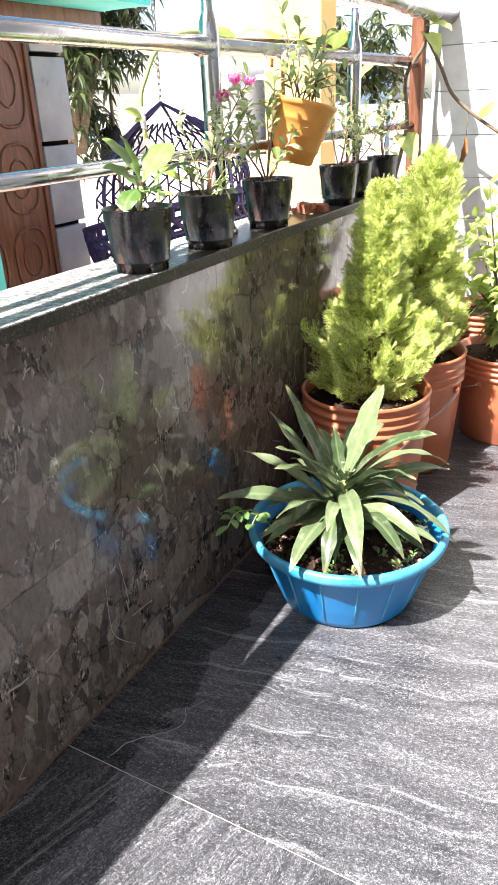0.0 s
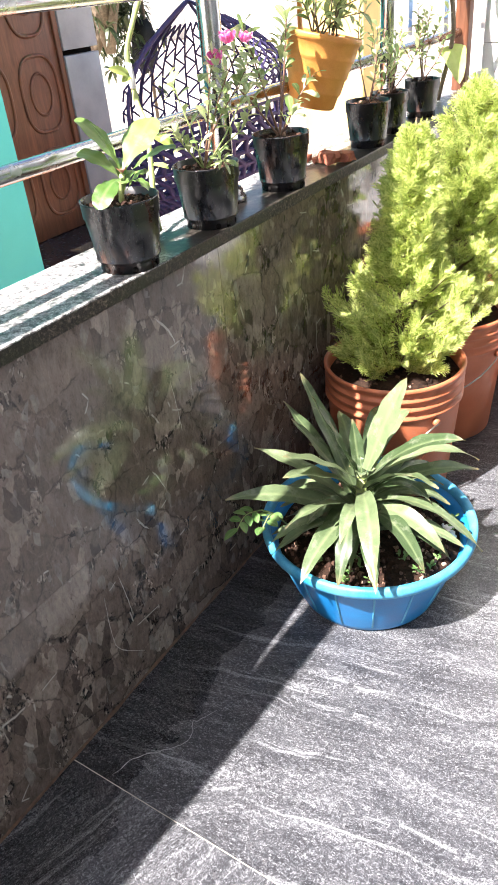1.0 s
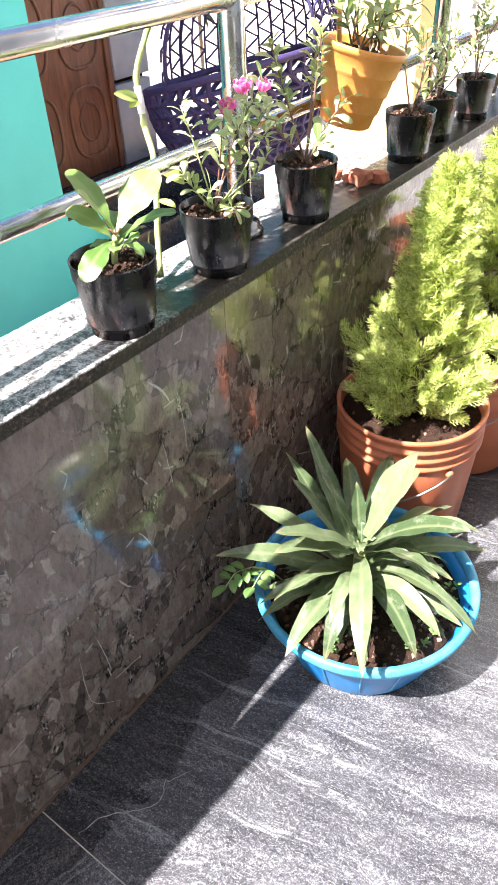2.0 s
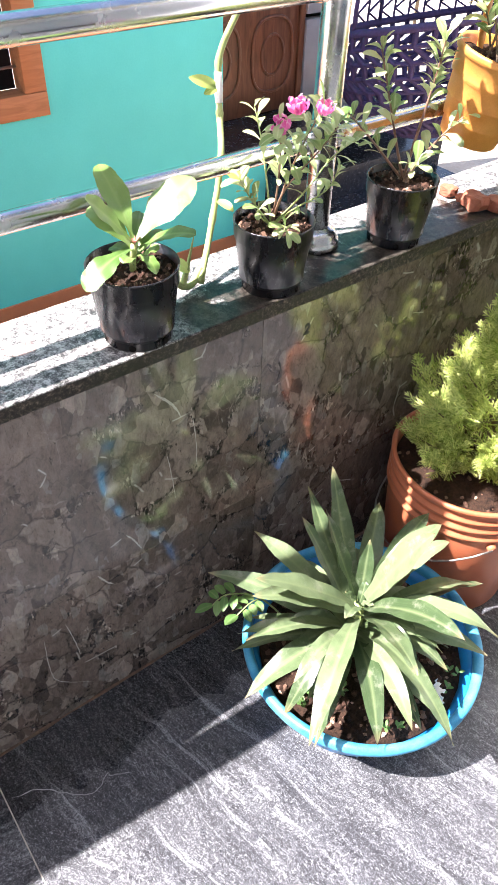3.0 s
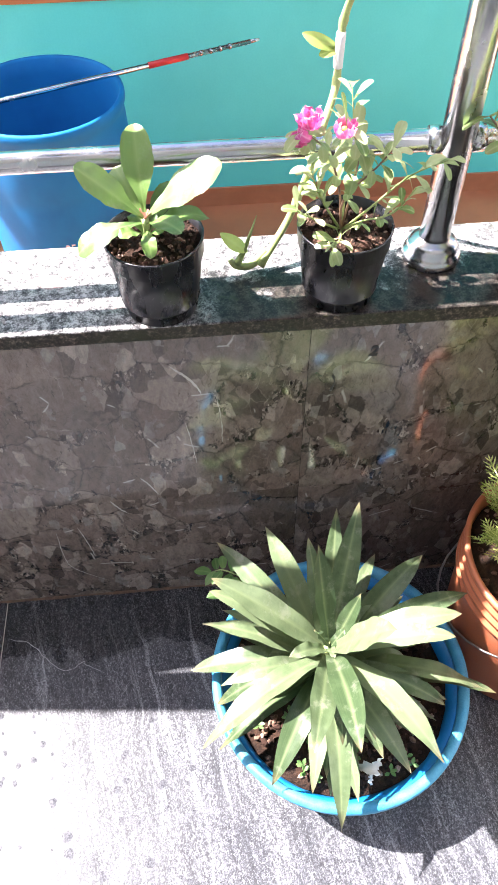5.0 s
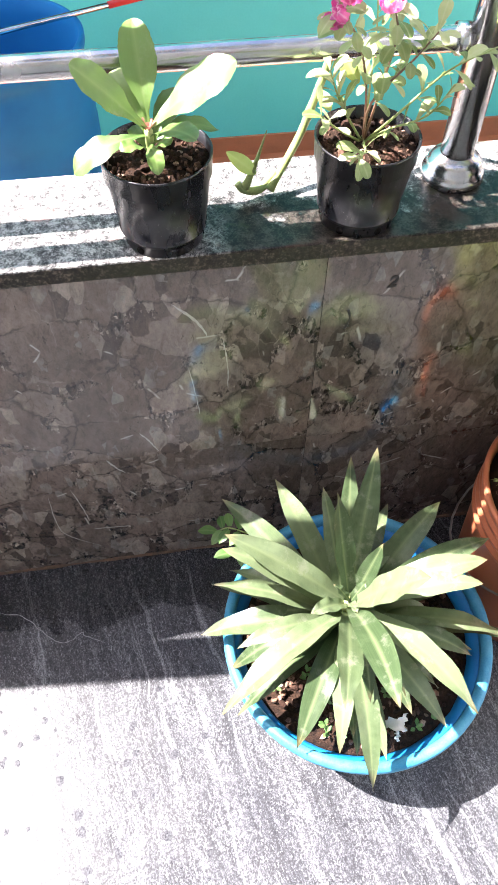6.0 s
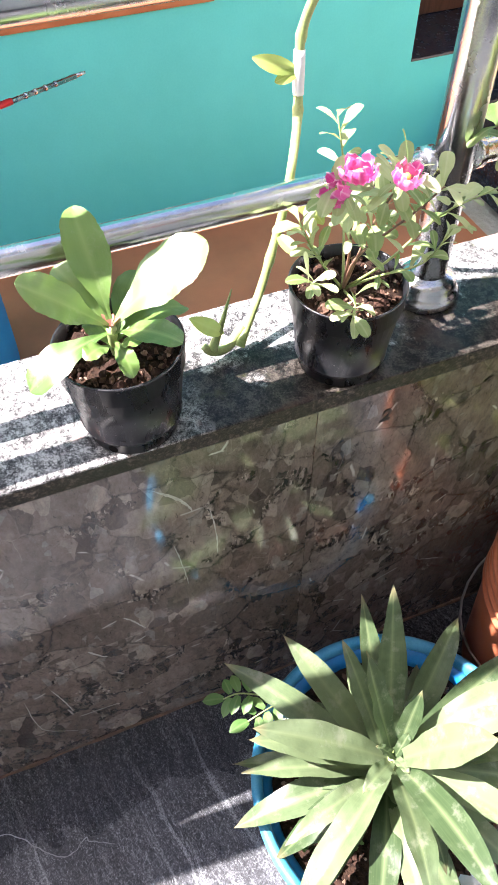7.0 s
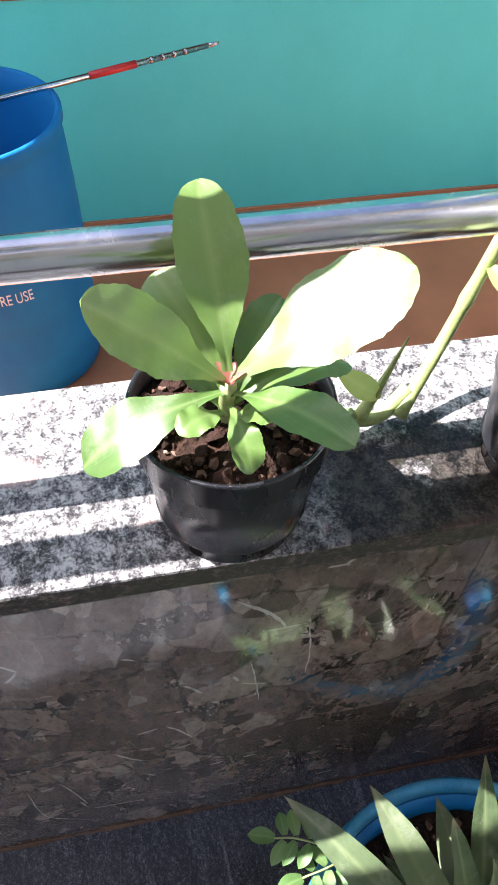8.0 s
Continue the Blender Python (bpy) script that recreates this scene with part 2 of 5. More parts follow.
def edge_granite():
    """The sawn edge of the sill: rough, damp, brown-black with algae."""
    m = Mat("stained_granite_edge", 0.6, 0, 0.4)
    v = m.coords("Object")
    f = m.noise(v, 170, 6, 0.75)
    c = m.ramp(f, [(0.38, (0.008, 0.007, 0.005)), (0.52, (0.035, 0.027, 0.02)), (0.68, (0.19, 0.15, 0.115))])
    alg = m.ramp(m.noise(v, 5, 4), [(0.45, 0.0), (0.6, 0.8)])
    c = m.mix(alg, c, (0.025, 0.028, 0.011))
    m.colour(c)
    m.bump(f, 0.5, 0.003)
    return m.m


def leaf_mat(name, a, b, mid, rough=0.38, through=0.3, tip=None, mott=0.0, lines=0.2, spec=0.45):
    """Leaf: tones by noise, a paler midrib and fine veins along the blade."""
    m = Mat(name, rough, 0, spec)
    tc = m.n.new("ShaderNodeTexCoord")
    v = m.coords("Object")
    sepuv = m.n.new("ShaderNodeSeparateXYZ")
    m.put(tc.outputs["UV"], sepuv.inputs[0])
    isl = m.math("FRACT", m.math("ADD", m.n.new("ShaderNodeNewGeometry").outputs["Random Per Island"], m.n.new("ShaderNodeObjectInfo").outputs["Random"]))
    f = m.math("ADD", m.math("MULTIPLY", m.noise(v, 45, 4), 0.5), m.math("MULTIPLY", isl, 0.5))
    c = m.ramp(f, [(0.28, a), (0.68, b)])
    off = m.math("ABSOLUTE", m.math("SUBTRACT", sepuv.outputs[1], 0.5))
    rib = m.ramp(off, [(0.0, 1.0), (0.05, 0.5), (0.12, 0.0)])
    c = m.mix(m.math("MULTIPLY", rib, 0.5), c, mid)
    st = m.node("Mapping", Scale=(2, 26, 1))
    m.put(tc.outputs["UV"], st.inputs["Vector"])
    vein = m.noise(st.outputs[0], 1.0, 3)
    c = m.mix(m.ramp(vein, [(0.45, 0.0), (0.7, lines)]), c, mid)
    if mott:
        c = m.mix(m.ramp(m.noise(v, 30, 5, 0.7), [(0.55, 0.0), (0.68, mott)]), c, (0.42, 0.42, 0.33))
    if tip:
        c = m.mix(m.ramp(sepuv.outputs[0], [(0.9, 0.0), (1.0, 0.8)]), c, tip)
    m.colour(c)
    m.bump(m.math("ADD", m.math("MULTIPLY", vein, min(1.0, lines * 4)), m.noise(v, 90, 4)), 0.25, 0.001)
    m.glow_through(c, through)
    return m.m


M_BRECCIA = breccia()
M_FLOOR = flow_granite()
M_SILL = speckled_granite()
M_SILLEDGE = edge_granite()
M_JOINT = plain("pale_grout", (0.32, 0.29, 0.25), (0.5, 0.46, 0.4), 60, 0.9)
M_DARKJOINT = plain("dark_grout", (0.035, 0.03, 0.026), (0.06, 0.052, 0.045), 60, 0.9)
M_STEEL = plain("polished_steel", (0.52, 0.52, 0.53), (0.62, 0.62, 0.62), 20, 0.2, 1.0, 0.03)
def black_plastic():
    """Glossy black pot plastic with dried drips, a brown earth stain and a film of dust."""
    m = Mat("black_plastic", 0.3, 0, 0.6)
    v = m.coords("Object")
    drip = m.coords("Object", (1, 1, 0.28))
    c = m.ramp(m.noise(v, 25, 5), [(0.35, (0.009, 0.009, 0.011)), (0.7, (0.02, 0.02, 0.022))])
    c = m.mix(m.ramp(m.noise(drip, 55, 6, 0.7), [(0.54, 0.0), (0.72, 0.35)]), c, (0.15, 0.145, 0.14))
    c = m.mix(m.ramp(m.noise(drip, 17, 5, 0.65), [(0.59, 0.0), (0.68, 0.5)]), c, (0.1, 0.045, 0.03))
    c = m.mix(m.ramp(m.noise(v, 300, 4, 0.8), [(0.64, 0.0), (0.7, 0.5)]), c, (0.4, 0.38, 0.35))
    m.colour(c)
    m.rough(m.ramp(m.noise(drip, 40, 5), [(0.35, 0.2), (0.7, 0.42)]))
    m.bump(m.noise(drip, 45, 4), 0.16, 0.0015)
    return m.m


M_BLACKPOT = black_plastic()
M_TUB = plain("blue_plastic", (0.002, 0.15, 0.42), (0.006, 0.23, 0.54), 14, 0.38, 0, 0.1)
M_TUBRIM = plain("faded_blue_plastic", (0.015, 0.24, 0.46), (0.1, 0.41, 0.6), 18, 0.45, 0, 0.1)
M_BUCKET = plain("terracotta_plastic", (0.4, 0.115, 0.05), (0.54, 0.175, 0.085), 10, 0.36, 0, 0.1)
M_ORANGE = plain("orange_plastic", (0.58, 0.22, 0.04), (0.74, 0.33, 0.08), 16, 0.42, 0, 0.1)
M_SOIL = plain("dark_soil", (0.012, 0.007, 0.005), (0.06, 0.032, 0.02), 90, 0.95, 0, 0.9, 0.2, 300, 0.006)
def crumb_soil():
    """Lumps of earth, from nearly black to dry red-brown."""
    m = Mat("soil_litter", 0.95, 0, 0.2)
    v = m.coords("Object")
    isl = m.n.new("ShaderNodeNewGeometry").outputs["Random Per Island"]
    f = m.math("ADD", m.math("MULTIPLY", isl, 0.75), m.math("MULTIPLY", m.noise(v, 300, 4), 0.25))
    m.colour(m.ramp(f, [(0.15, (0.013, 0.008, 0.006)), (0.5, (0.07, 0.036, 0.025)), (0.78, (0.22, 0.13, 0.09)), (0.95, (0.52, 0.39, 0.3))]))
    m.bump(m.noise(v, 500, 3), 0.8, 0.002)
    return m.m


M_CRUMB = crumb_soil()
M_WIRE = plain("zinc_wire", (0.35, 0.33, 0.3), (0.5, 0.48, 0.45), 30, 0.4, 1.0)
M_BRICK = plain("broken_brick", (0.26, 0.08, 0.045), (0.42, 0.15, 0.09), 60, 0.9, 0, 0.8, 0.3, 300, 0.003)
M_TEAL = plain("teal_paint", (0.07, 0.63, 0.59), (0.1, 0.71, 0.67), 2.2, 0.55, 0, 0.15, 0.4, 120)
M_SKIRT = plain("brown_paint", (0.36, 0.15, 0.07), (0.48, 0.21, 0.1), 8, 0.6)
M_PAVING = plain("red_oxide_floor", (0.36, 0.125, 0.055), (0.52, 0.2, 0.09), 3.5, 0.55, 0, 0.3)
M_BLACKTILE = plain("black_granite_tile", (0.012, 0.014, 0.02), (0.03, 0.034, 0.045), 50, 0.2)
M_WOOD = Mat("varnished_door_wood", 0.4)
_v = M_WOOD.coords("Object", (1, 1, 0.12))
_f = M_WOOD.noise(_v, 30, 6, 0.6, 1.5)
M_WOOD.colour(M_WOOD.ramp(_f, [(0.3, (0.1, 0.036, 0.018)), (0.7, (0.24, 0.095, 0.05))]))
M_WOOD.bump(_f, 0.15, 0.002)
M_WOOD = M_WOOD.m
M_FRAME = Mat("orange_brown_wood", 0.5)
_v = M_FRAME.coords("Object", (1, 0.15, 1))
_f = M_FRAME.noise(_v, 35, 6, 0.6, 1.0)
M_FRAME.colour(M_FRAME.ramp(_f, [(0.3, (0.3, 0.12, 0.045)), (0.7, (0.46, 0.2, 0.08))]))
M_FRAME.bump(_f, 0.15, 0.002)
M_FRAME = M_FRAME.m
M_GREY = plain("grey_cladding", (0.3, 0.31, 0.34), (0.42, 0.43, 0.46), 6, 0.35)
M_PALEJOINT = plain("pale_wall_grout", (0.4, 0.4, 0.4), (0.5, 0.5, 0.5), 40, 0.9)
M_WHITEWALL = plain("white_marble_tile", (0.55, 0.56, 0.58), (0.8, 0.8, 0.79), 7, 0.3)
M_YELLOW = plain("yellow_paint", (0.74, 0.5, 0.17), (0.82, 0.58, 0.23), 3, 0.7)
M_SAND = plain("dry_sand", (0.42, 0.36, 0.28), (0.58, 0.52, 0.43), 0.8, 0.95, 0, 0.8, 0.2, 30, 0.02)
M_DRUM = plain("blue_drum_plastic", (0.003, 0.14, 0.36), (0.007, 0.2, 0.46), 6, 0.6, 0, 0.15, 0.2)
M_RED = plain("red_tape", (0.5, 0.02, 0.02), (0.62, 0.04, 0.03), 30, 0.45)
M_PURPLE = plain("purple_rope", (0.02, 0.013, 0.06), (0.05, 0.035, 0.13), 60, 0.7)
M_WHITE = plain("white_print", (0.7, 0.7, 0.7), (0.82, 0.82, 0.82), 30, 0.6)
M_BARK = plain("grey_bark", (0.1, 0.075, 0.05), (0.22, 0.17, 0.12), 40, 0.9, 0, 0.8, 0.2, 200, 0.004)
M_STEM = plain("green_stem", (0.2, 0.27, 0.07), (0.42, 0.48, 0.2), 30, 0.5)
M_REDSTEM = plain("red_stem", (0.14, 0.07, 0.05), (0.3, 0.17, 0.11), 40, 0.5)
M_DRY = plain("dry_leaf", (0.2, 0.07, 0.02), (0.34, 0.14, 0.05), 60, 0.8)
M_LILY = leaf_mat("sword_leaf", (0.05, 0.085, 0.035), (0.165, 0.22, 0.11), (0.25, 0.31, 0.15), 0.34, 0.2, (0.32, 0.26, 0.14), 0.3, 0.1)
M_PADDLE = leaf_mat("fleshy_leaf", (0.07, 0.15, 0.025), (0.15, 0.26, 0.06), (0.24, 0.34, 0.11), 0.4, 0.22, None, 0.22, 0.12, 0.7)
M_PURSLANE = leaf_mat("small_leaf", (0.17, 0.27, 0.075), (0.48, 0.54, 0.27), (0.54, 0.58, 0.34), 0.36, 0.36)
M_HEART = leaf_mat("heart_leaf", (0.26, 0.38, 0.08), (0.48, 0.58, 0.18), (0.52, 0.62, 0.24), 0.35, 0.42)
M_HERB = leaf_mat("herb_leaf", (0.09, 0.2, 0.05), (0.18, 0.31, 0.1), (0.26, 0.38, 0.15), 0.4, 0.3)
M_TREELEAF = leaf_mat("tree_leaf", (0.03, 0.05, 0.018), (0.075, 0.1, 0.035), (0.12, 0.15, 0.06), 0.4, 0.25)
M_THUJA = leaf_mat("conifer_scale_leaf", (0.27, 0.39, 0.06), (0.8, 0.84, 0.33), (0.86, 0.88, 0.48), 0.32, 0.45)
M_PINK = leaf_mat("pink_petal", (0.8, 0.07, 0.36), (0.9, 0.3, 0.6), (0.95, 0.66, 0.78), 0.5, 0.4, (0.95, 0.75, 0.82))
M_BUD = leaf_mat("bud_leaf", (0.4, 0.1, 0.1), (0.55, 0.25, 0.18), (0.6, 0.3, 0.25), 0.45, 0.3)
M_YELLOWP = plain("yellow_stamen", (0.7, 0.5, 0.05), (0.85, 0.65, 0.1), 60, 0.6)
# near-black colour standing in for shade inside recesses, panes and holes
M_SHADEDARK = plain("shade_black", (0.006, 0.005, 0.005), (0.016, 0.014, 0.012), 10, 0.9, 0, 0.1, 0.1)
M_FARGLASS = plain("far_window_glass", (0.2, 0.23, 0.27), (0.32, 0.35, 0.38), 3, 0.2)
M_SILT = plain("brown_silt", (0.05, 0.03, 0.02), (0.14, 0.08, 0.05), 50, 0.9)
M_WET = plain("wet_granite", (0.02, 0.021, 0.024), (0.13, 0.132, 0.14), 330, 0.12)
M_INK = plain("black_ink", (0.008, 0.007, 0.007), (0.02, 0.018, 0.017), 100, 0.4)
M_TIDE = plain("dried_salt", (0.2, 0.2, 0.21), (0.36, 0.36, 0.37), 120, 0.7)
M_PALE = plain("pale_plaster", (0.6, 0.58, 0.56), (0.75, 0.73, 0.7), 2, 0.85)
M_BLUEPAINT = plain("blue_paint", (0.2, 0.35, 0.55), (0.3, 0.45, 0.65), 2, 0.8)
M_PINKPAINT = plain("pink_paint", (0.6, 0.4, 0.38), (0.7, 0.5, 0.47), 2, 0.8)
M_BLACKCLOTH = plain("black_cloth", (0.006, 0.006, 0.007), (0.02, 0.02, 0.022), 30, 0.9)


# ---------------------------------------------------------------- mesh tools
def link(name, me, mat, parent=None, label="", smooth=True):
    ob = new(name, me)
    for mt in mat if isinstance(mat, (list, tuple)) else [mat]:
        if len(me.materials) < (len(mat) if isinstance(mat, (list, tuple)) else 1):
            me.materials.append(mt)
    if parent:
        ob.parent = parent
        if parent.type == "EMPTY":
            ob.matrix_parent_inverse = Matrix.Translation(-parent.location)
    if label:
        tagged(ob, label)
    if smooth:
        for p in me.polygons:
            p.use_smooth = True
    return ob


def part(name, bm, mat, parent=None, label="", smooth=True):
    bmesh.ops.recalc_face_normals(bm, faces=bm.faces[:])
    me = bpy.data.meshes.new(name)
    bm.to_mesh(me)
    bm.free()
    return link(name, me, mat, parent, label, smooth)


def sheet(name, bm, mat, parent=None, label=""):
    """Leaves: open blades, whose faces keep the way they were made."""
    me = bpy.data.meshes.new(name)
    bm.to_mesh(me)
    bm.free()
    return link(name, me, mat, parent, label)


def thing(name, at, label, category, group="", kind=""):
    ob = new(name)
    ob.location = at
    ob.empty_display_size = 0.05
    return tagged(ob, label, category, group, kind)


def box(bm, lo, hi, bevel=0.0, mat=0):
    vs = [bm.verts.new((x, y, z)) for x in (lo[0], hi[0]) for y in (lo[1], hi[1]) for z in (lo[2], hi[2])]
    fs = [bm.faces.new([vs[i] for i in f]) for f in ((0, 1, 3, 2), (4, 6, 7, 5), (0, 4, 5, 1), (2, 3, 7, 6), (0, 2, 6, 4), (1, 5, 7, 3))]
    for f in fs:
        f.material_index = mat
    if bevel:
        bmesh.ops.bevel(bm, geom=list({e for f in fs for e in f.edges}), offset=bevel, segments=2, affect="EDGES", profile=0.6)
    return fs


def lathe(bm, profile, seg=40, at=(0, 0, 0), tilt=None, wave=None):
    """Turns (radius, height) pairs round the z axis; a radius of 0 closes the end."""
    rings = []
    m = (tilt or Matrix()).to_4x4()
    for i, (r, z) in enumerate(profile):
        if r <= 1e-6:
            rings.append([bm.verts.new(m @ Vector((0, 0, z)) + Vector(at))])
            continue
        ring = []
        for k in range(seg):
            a = 2 * math.pi * k / seg
            rr = r + (wave(a, i) if wave else 0)
            ring.append(bm.verts.new(m @ Vector((rr * math.cos(a), rr * math.sin(a), z)) + Vector(at)))
        rings.append(ring)
    for p, q in zip(rings, rings[1:]):
        for k in range(seg):
            j = (k + 1) % seg
            if len(p) == 1 and len(q) == 1:
                continue
            if len(p) == 1:
                bm.faces.new((p[0], q[k], q[j]))
            elif len(q) == 1:
                bm.faces.new((p[k], p[j], q[0]))
            else:
                bm.faces.new((p[k], p[j], q[j], q[k]))


def spline(pts, n):
    """Points along a smooth curve through pts."""
    P = [Vector(p) for p in pts]
    if len(P) == 2:
        return [P[0].lerp(P[1], i / n) for i in range(n + 1)]
    P = [2 * P[0] - P[1]] + P + [2 * P[-1] - P[-2]]
    out = []
    segs = len(P) - 3
    for s in range(segs):
        a, b, c, d = P[s:s + 4]
        k = max(1, n // segs)
        for i in range(k):
            t = i / k
            out.append(0.5 * ((2 * b) + (c - a) * t + (2 * a - 5 * b + 4 * c - d) * t * t + (3 * b - a - 3 * c + d) * t ** 3))
    out.append(P[-2])
    return out


def tube(bm, pts, radius, seg=8, caps=True):
    """A round rod along pts; radius is a number or a function of 0..1."""
    pts = [Vector(p) for p in pts]
    side = None
    rings = []
    for i, p in enumerate(pts):
        d = (pts[min(i + 1, len(pts) - 1)] - pts[max(i - 1, 0)]).normalized()
        if side is None:
            side = d.orthogonal().normalized()
        side = (side - d * side.dot(d)).normalized()
        other = d.cross(side)
        r = radius(i / (len(pts) - 1)) if callable(radius) else radius
        rings.append([bm.verts.new(p + r * (math.cos(2 * math.pi * k / seg) * side + math.sin(2 * math.pi * k / seg) * other)) for k in range(seg)])
    for a, b in zip(rings, rings[1:]):
        for k in range(seg):
            bm.faces.new((a[k], a[(k + 1) % seg], b[(k + 1) % seg], b[k]))
    if caps:
        bm.faces.new(rings[0][::-1])
        bm.faces.new(rings[-1])


SHAPES = {
    "strap": lambda s: (0.42 + 0.58 * math.sin(0.5 * math.pi * min(1, s / 0.5))) * (1 - max(0, (s - 0.5) / 0.5) ** 2.1),
    "paddle": lambda s: (0.15 + 0.85 * math.sin(0.5 * math.pi * min(1, s / 0.58)) ** 2.3) * (math.sqrt(max(0.0, 1 - max(0, (s - 0.58) / 0.42) ** 2.6))),
    "oval": lambda s: max(0.02, math.sin(math.pi * min(1, s * 0.97 + 0.02)) ** 0.75),
    "heart": lambda s: max(0.02, (1 - s) ** 0.55 * min(1, 0.35 + s * 4.0)),
    "lance": lambda s: max(0.02, math.sin(math.pi * s ** 0.8) ** 0.9),
}


def blade(bm, base, tip, width, up=(0, 0, 1), arch=0.0, fold=0.2, n=9, shape="strap", roll=0.0, droop=0.0, ruffle=0.0, cols=4, teeth=0.0):
    """One leaf as a curved, folded blade with texture axes along and across it."""
    uv = bm.loops.layers.uv.verify()
    base, tip, up = Vector(base), Vector(tip), Vector(up).normalized()
    axis = tip - base
    rows = []
    f = SHAPES[shape]
    ph = random.uniform(0, 6)
    for i in range(n + 1):
        s = math.sin(0.5 * math.pi * i / n) if shape in ("paddle", "oval") else i / n
        p = base + axis * s + up * (arch * 4 * s * (1 - s)) - Vector((0, 0, 1)) * (droop * s ** 3)
        t = (axis + up * (arch * 4 * (1 - 2 * s)) - Vector((0, 0, 1)) * (droop * 3 * s * s)).normalized()
        side = t.cross(up)
        if side.length < 1e-3:
            side = t.orthogonal()
        side.normalize()
        if roll:
            side = Matrix.Rotation(roll, 3, t) @ side
        nor = side.cross(t)
        w = 0.5 * width * f(s) * (1 + teeth * math.sin(s * 75 + ph) * math.sin(s * 31 + 2 * ph))
        row = []
        for j in range(cols + 1):
            q = 2 * j / cols - 1
            v = p + side * (w * q * math.cos(fold)) + nor * (w * abs(q) * math.sin(fold))
            if ruffle:
                v += nor * (ruffle * abs(q) * math.sin(s * 19 + ph + 2 * q))
            row.append((bm.verts.new(v), (s, j / cols)))
        rows.append(row)
    for a, b in zip(rows, rows[1:]):
        for j in range(cols):
            quad = (a[j], a[j + 1], b[j + 1], b[j])
            face = bm.faces.new([q[0] for q in quad])
            face.smooth = True
            for lp, q in zip(face.loops, quad):
                lp[uv].uv = q[1]


def crumbs(bm, centre, radius, count, size, rise=0.0, seed=1):
    """Loose lumps of earth on a disc."""
    rng = random.Random(seed)
    for _ in range(count):
        a, r = rng.uniform(0, 2 * math.pi), radius * math.sqrt(rng.random())
        s = size * rng.uniform(0.4, 1.3)
        m = Matrix.Translation((centre[0] + r * math.cos(a), centre[1] + r * math.sin(a), centre[2] + rise * (1 - (r / radius) ** 2) + s * 0.2)) @ Euler([rng.uniform(0, 6) for _ in range(3)]).to_matrix().to_4x4() @ Matrix.Diagonal((s, s * rng.uniform(0.6, 1), s * rng.uniform(0.5, 0.9), 1))
        out = bmesh.ops.create_icosphere(bm, subdivisions=1, radius=1.0, matrix=m)
        for v in out["verts"]:
            v.co += Vector([rng.uniform(-0.25, 0.25) * s for _ in range(3)])


def soil_disc(bm, centre, radius, seed=1, rise=0.006, rough=0.004):
    """A lumpy disc of earth, 12 mm thick at its rim."""
    rng = random.Random(seed)
    rings = []
    for i in range(7):
        r = radius * i / 6
        k = 1 if i == 0 else 26
        rings.append([bm.verts.new((centre[0] + r * math.cos(2 * math.pi * j / k), centre[1] + r * math.sin(2 * math.pi * j / k), centre[2] + rise * (1 - (i / 6) ** 2) + rng.uniform(-rough, rough))) for j in range(k)])
    low = [bm.verts.new((v.co.x, v.co.y, centre[2] - 0.012)) for v in rings[-1]]
    rings.append(low)
    for a, b in zip(rings, rings[1:]):
        for j in range(26):
            k = (j + 1) % 26
            if len(a) == 1:
                bm.faces.new((a[0], b[j], b[k]))
            else:
                bm.faces.new((a[j], a[k], b[k], b[j]))
    bm.faces.new(low)

# ---------------------------------------------------------------- balcony: wall, sill, floor
SILL = 0.772
Y0, Y1 = -2.6, 1.68

wall = thing("wall_west", (0, 0, 0), "low balcony wall clad in polished dark breccia tiles", "wall", kind="structure")
bm = bmesh.new()
box(bm, (-0.135, Y0, -0.95), (-0.0085, Y1, 0.747))
part("core", bm, M_DARKJOINT, wall, smooth=False)


def wall_tile(name, length, height):
    bm = bmesh.new()
    box(bm, (-0.0085, 0.0003, 0.0003), (0.0, length - 0.0003, height - 0.0003), 0.0004)
    me = bpy.data.meshes.new(name)
    bm.to_mesh(me)
    bm.free()
    return me


floor = thing("floor", (0, 0, 0), "balcony floor of dark granite slabs with pale streaks, sunlit and water-marked", "floor", kind="structure")
bm = bmesh.new()
box(bm, (0.0, Y0, -0.95), (2.6, Y1, -0.0015))
part("bed", bm, M_JOINT, floor, smooth=False)

sill = thing("coping", (0, 0, 0), "speckled grey granite sill with a damp, mossy brown edge", "sill", kind="structure")
bm = bmesh.new()
box(bm, (-0.163, Y0, 0.7475), (0.014, Y1, SILL), 0.0025)
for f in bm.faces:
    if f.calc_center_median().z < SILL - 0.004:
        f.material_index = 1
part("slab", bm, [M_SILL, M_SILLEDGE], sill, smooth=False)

# damp silt along the foot of the wall
bm = bmesh.new()
tube(bm, [(0.001, Y0 + 0.02 * i, 0.0) for i in range(214)], lambda s: 0.0035 + 0.003 * noise.noise((s * 60, 0, 0)) + 0.002 * noise.noise((s * 190, 5, 0)), 6)
part("silt_line", bm, M_SILT, wall, "brown silt in the joint at the wall's foot")

# end wall, and an unseen wall added on the house side to bounce light
endwall = thing("wall_north", (0, Y1, 0), "white marble-tiled end wall in full sun", "wall", kind="structure")
bm = bmesh.new()
box(bm, (-0.05, Y1 + 0.009, -0.95), (2.7, Y1 + 0.2, 2.6))
part("core", bm, M_PALEJOINT, endwall, smooth=False)
bounce_wall = thing("wall_east", (2.6, 0, 0), "unseen plain pale wall added on the house side for bounced light", "wall", kind="structure")
bm = bmesh.new()
box(bm, (2.6, Y0, -0.95), (2.8, Y1, 2.9))
part("render_coat", bm, M_PALE, bounce_wall, smooth=False)

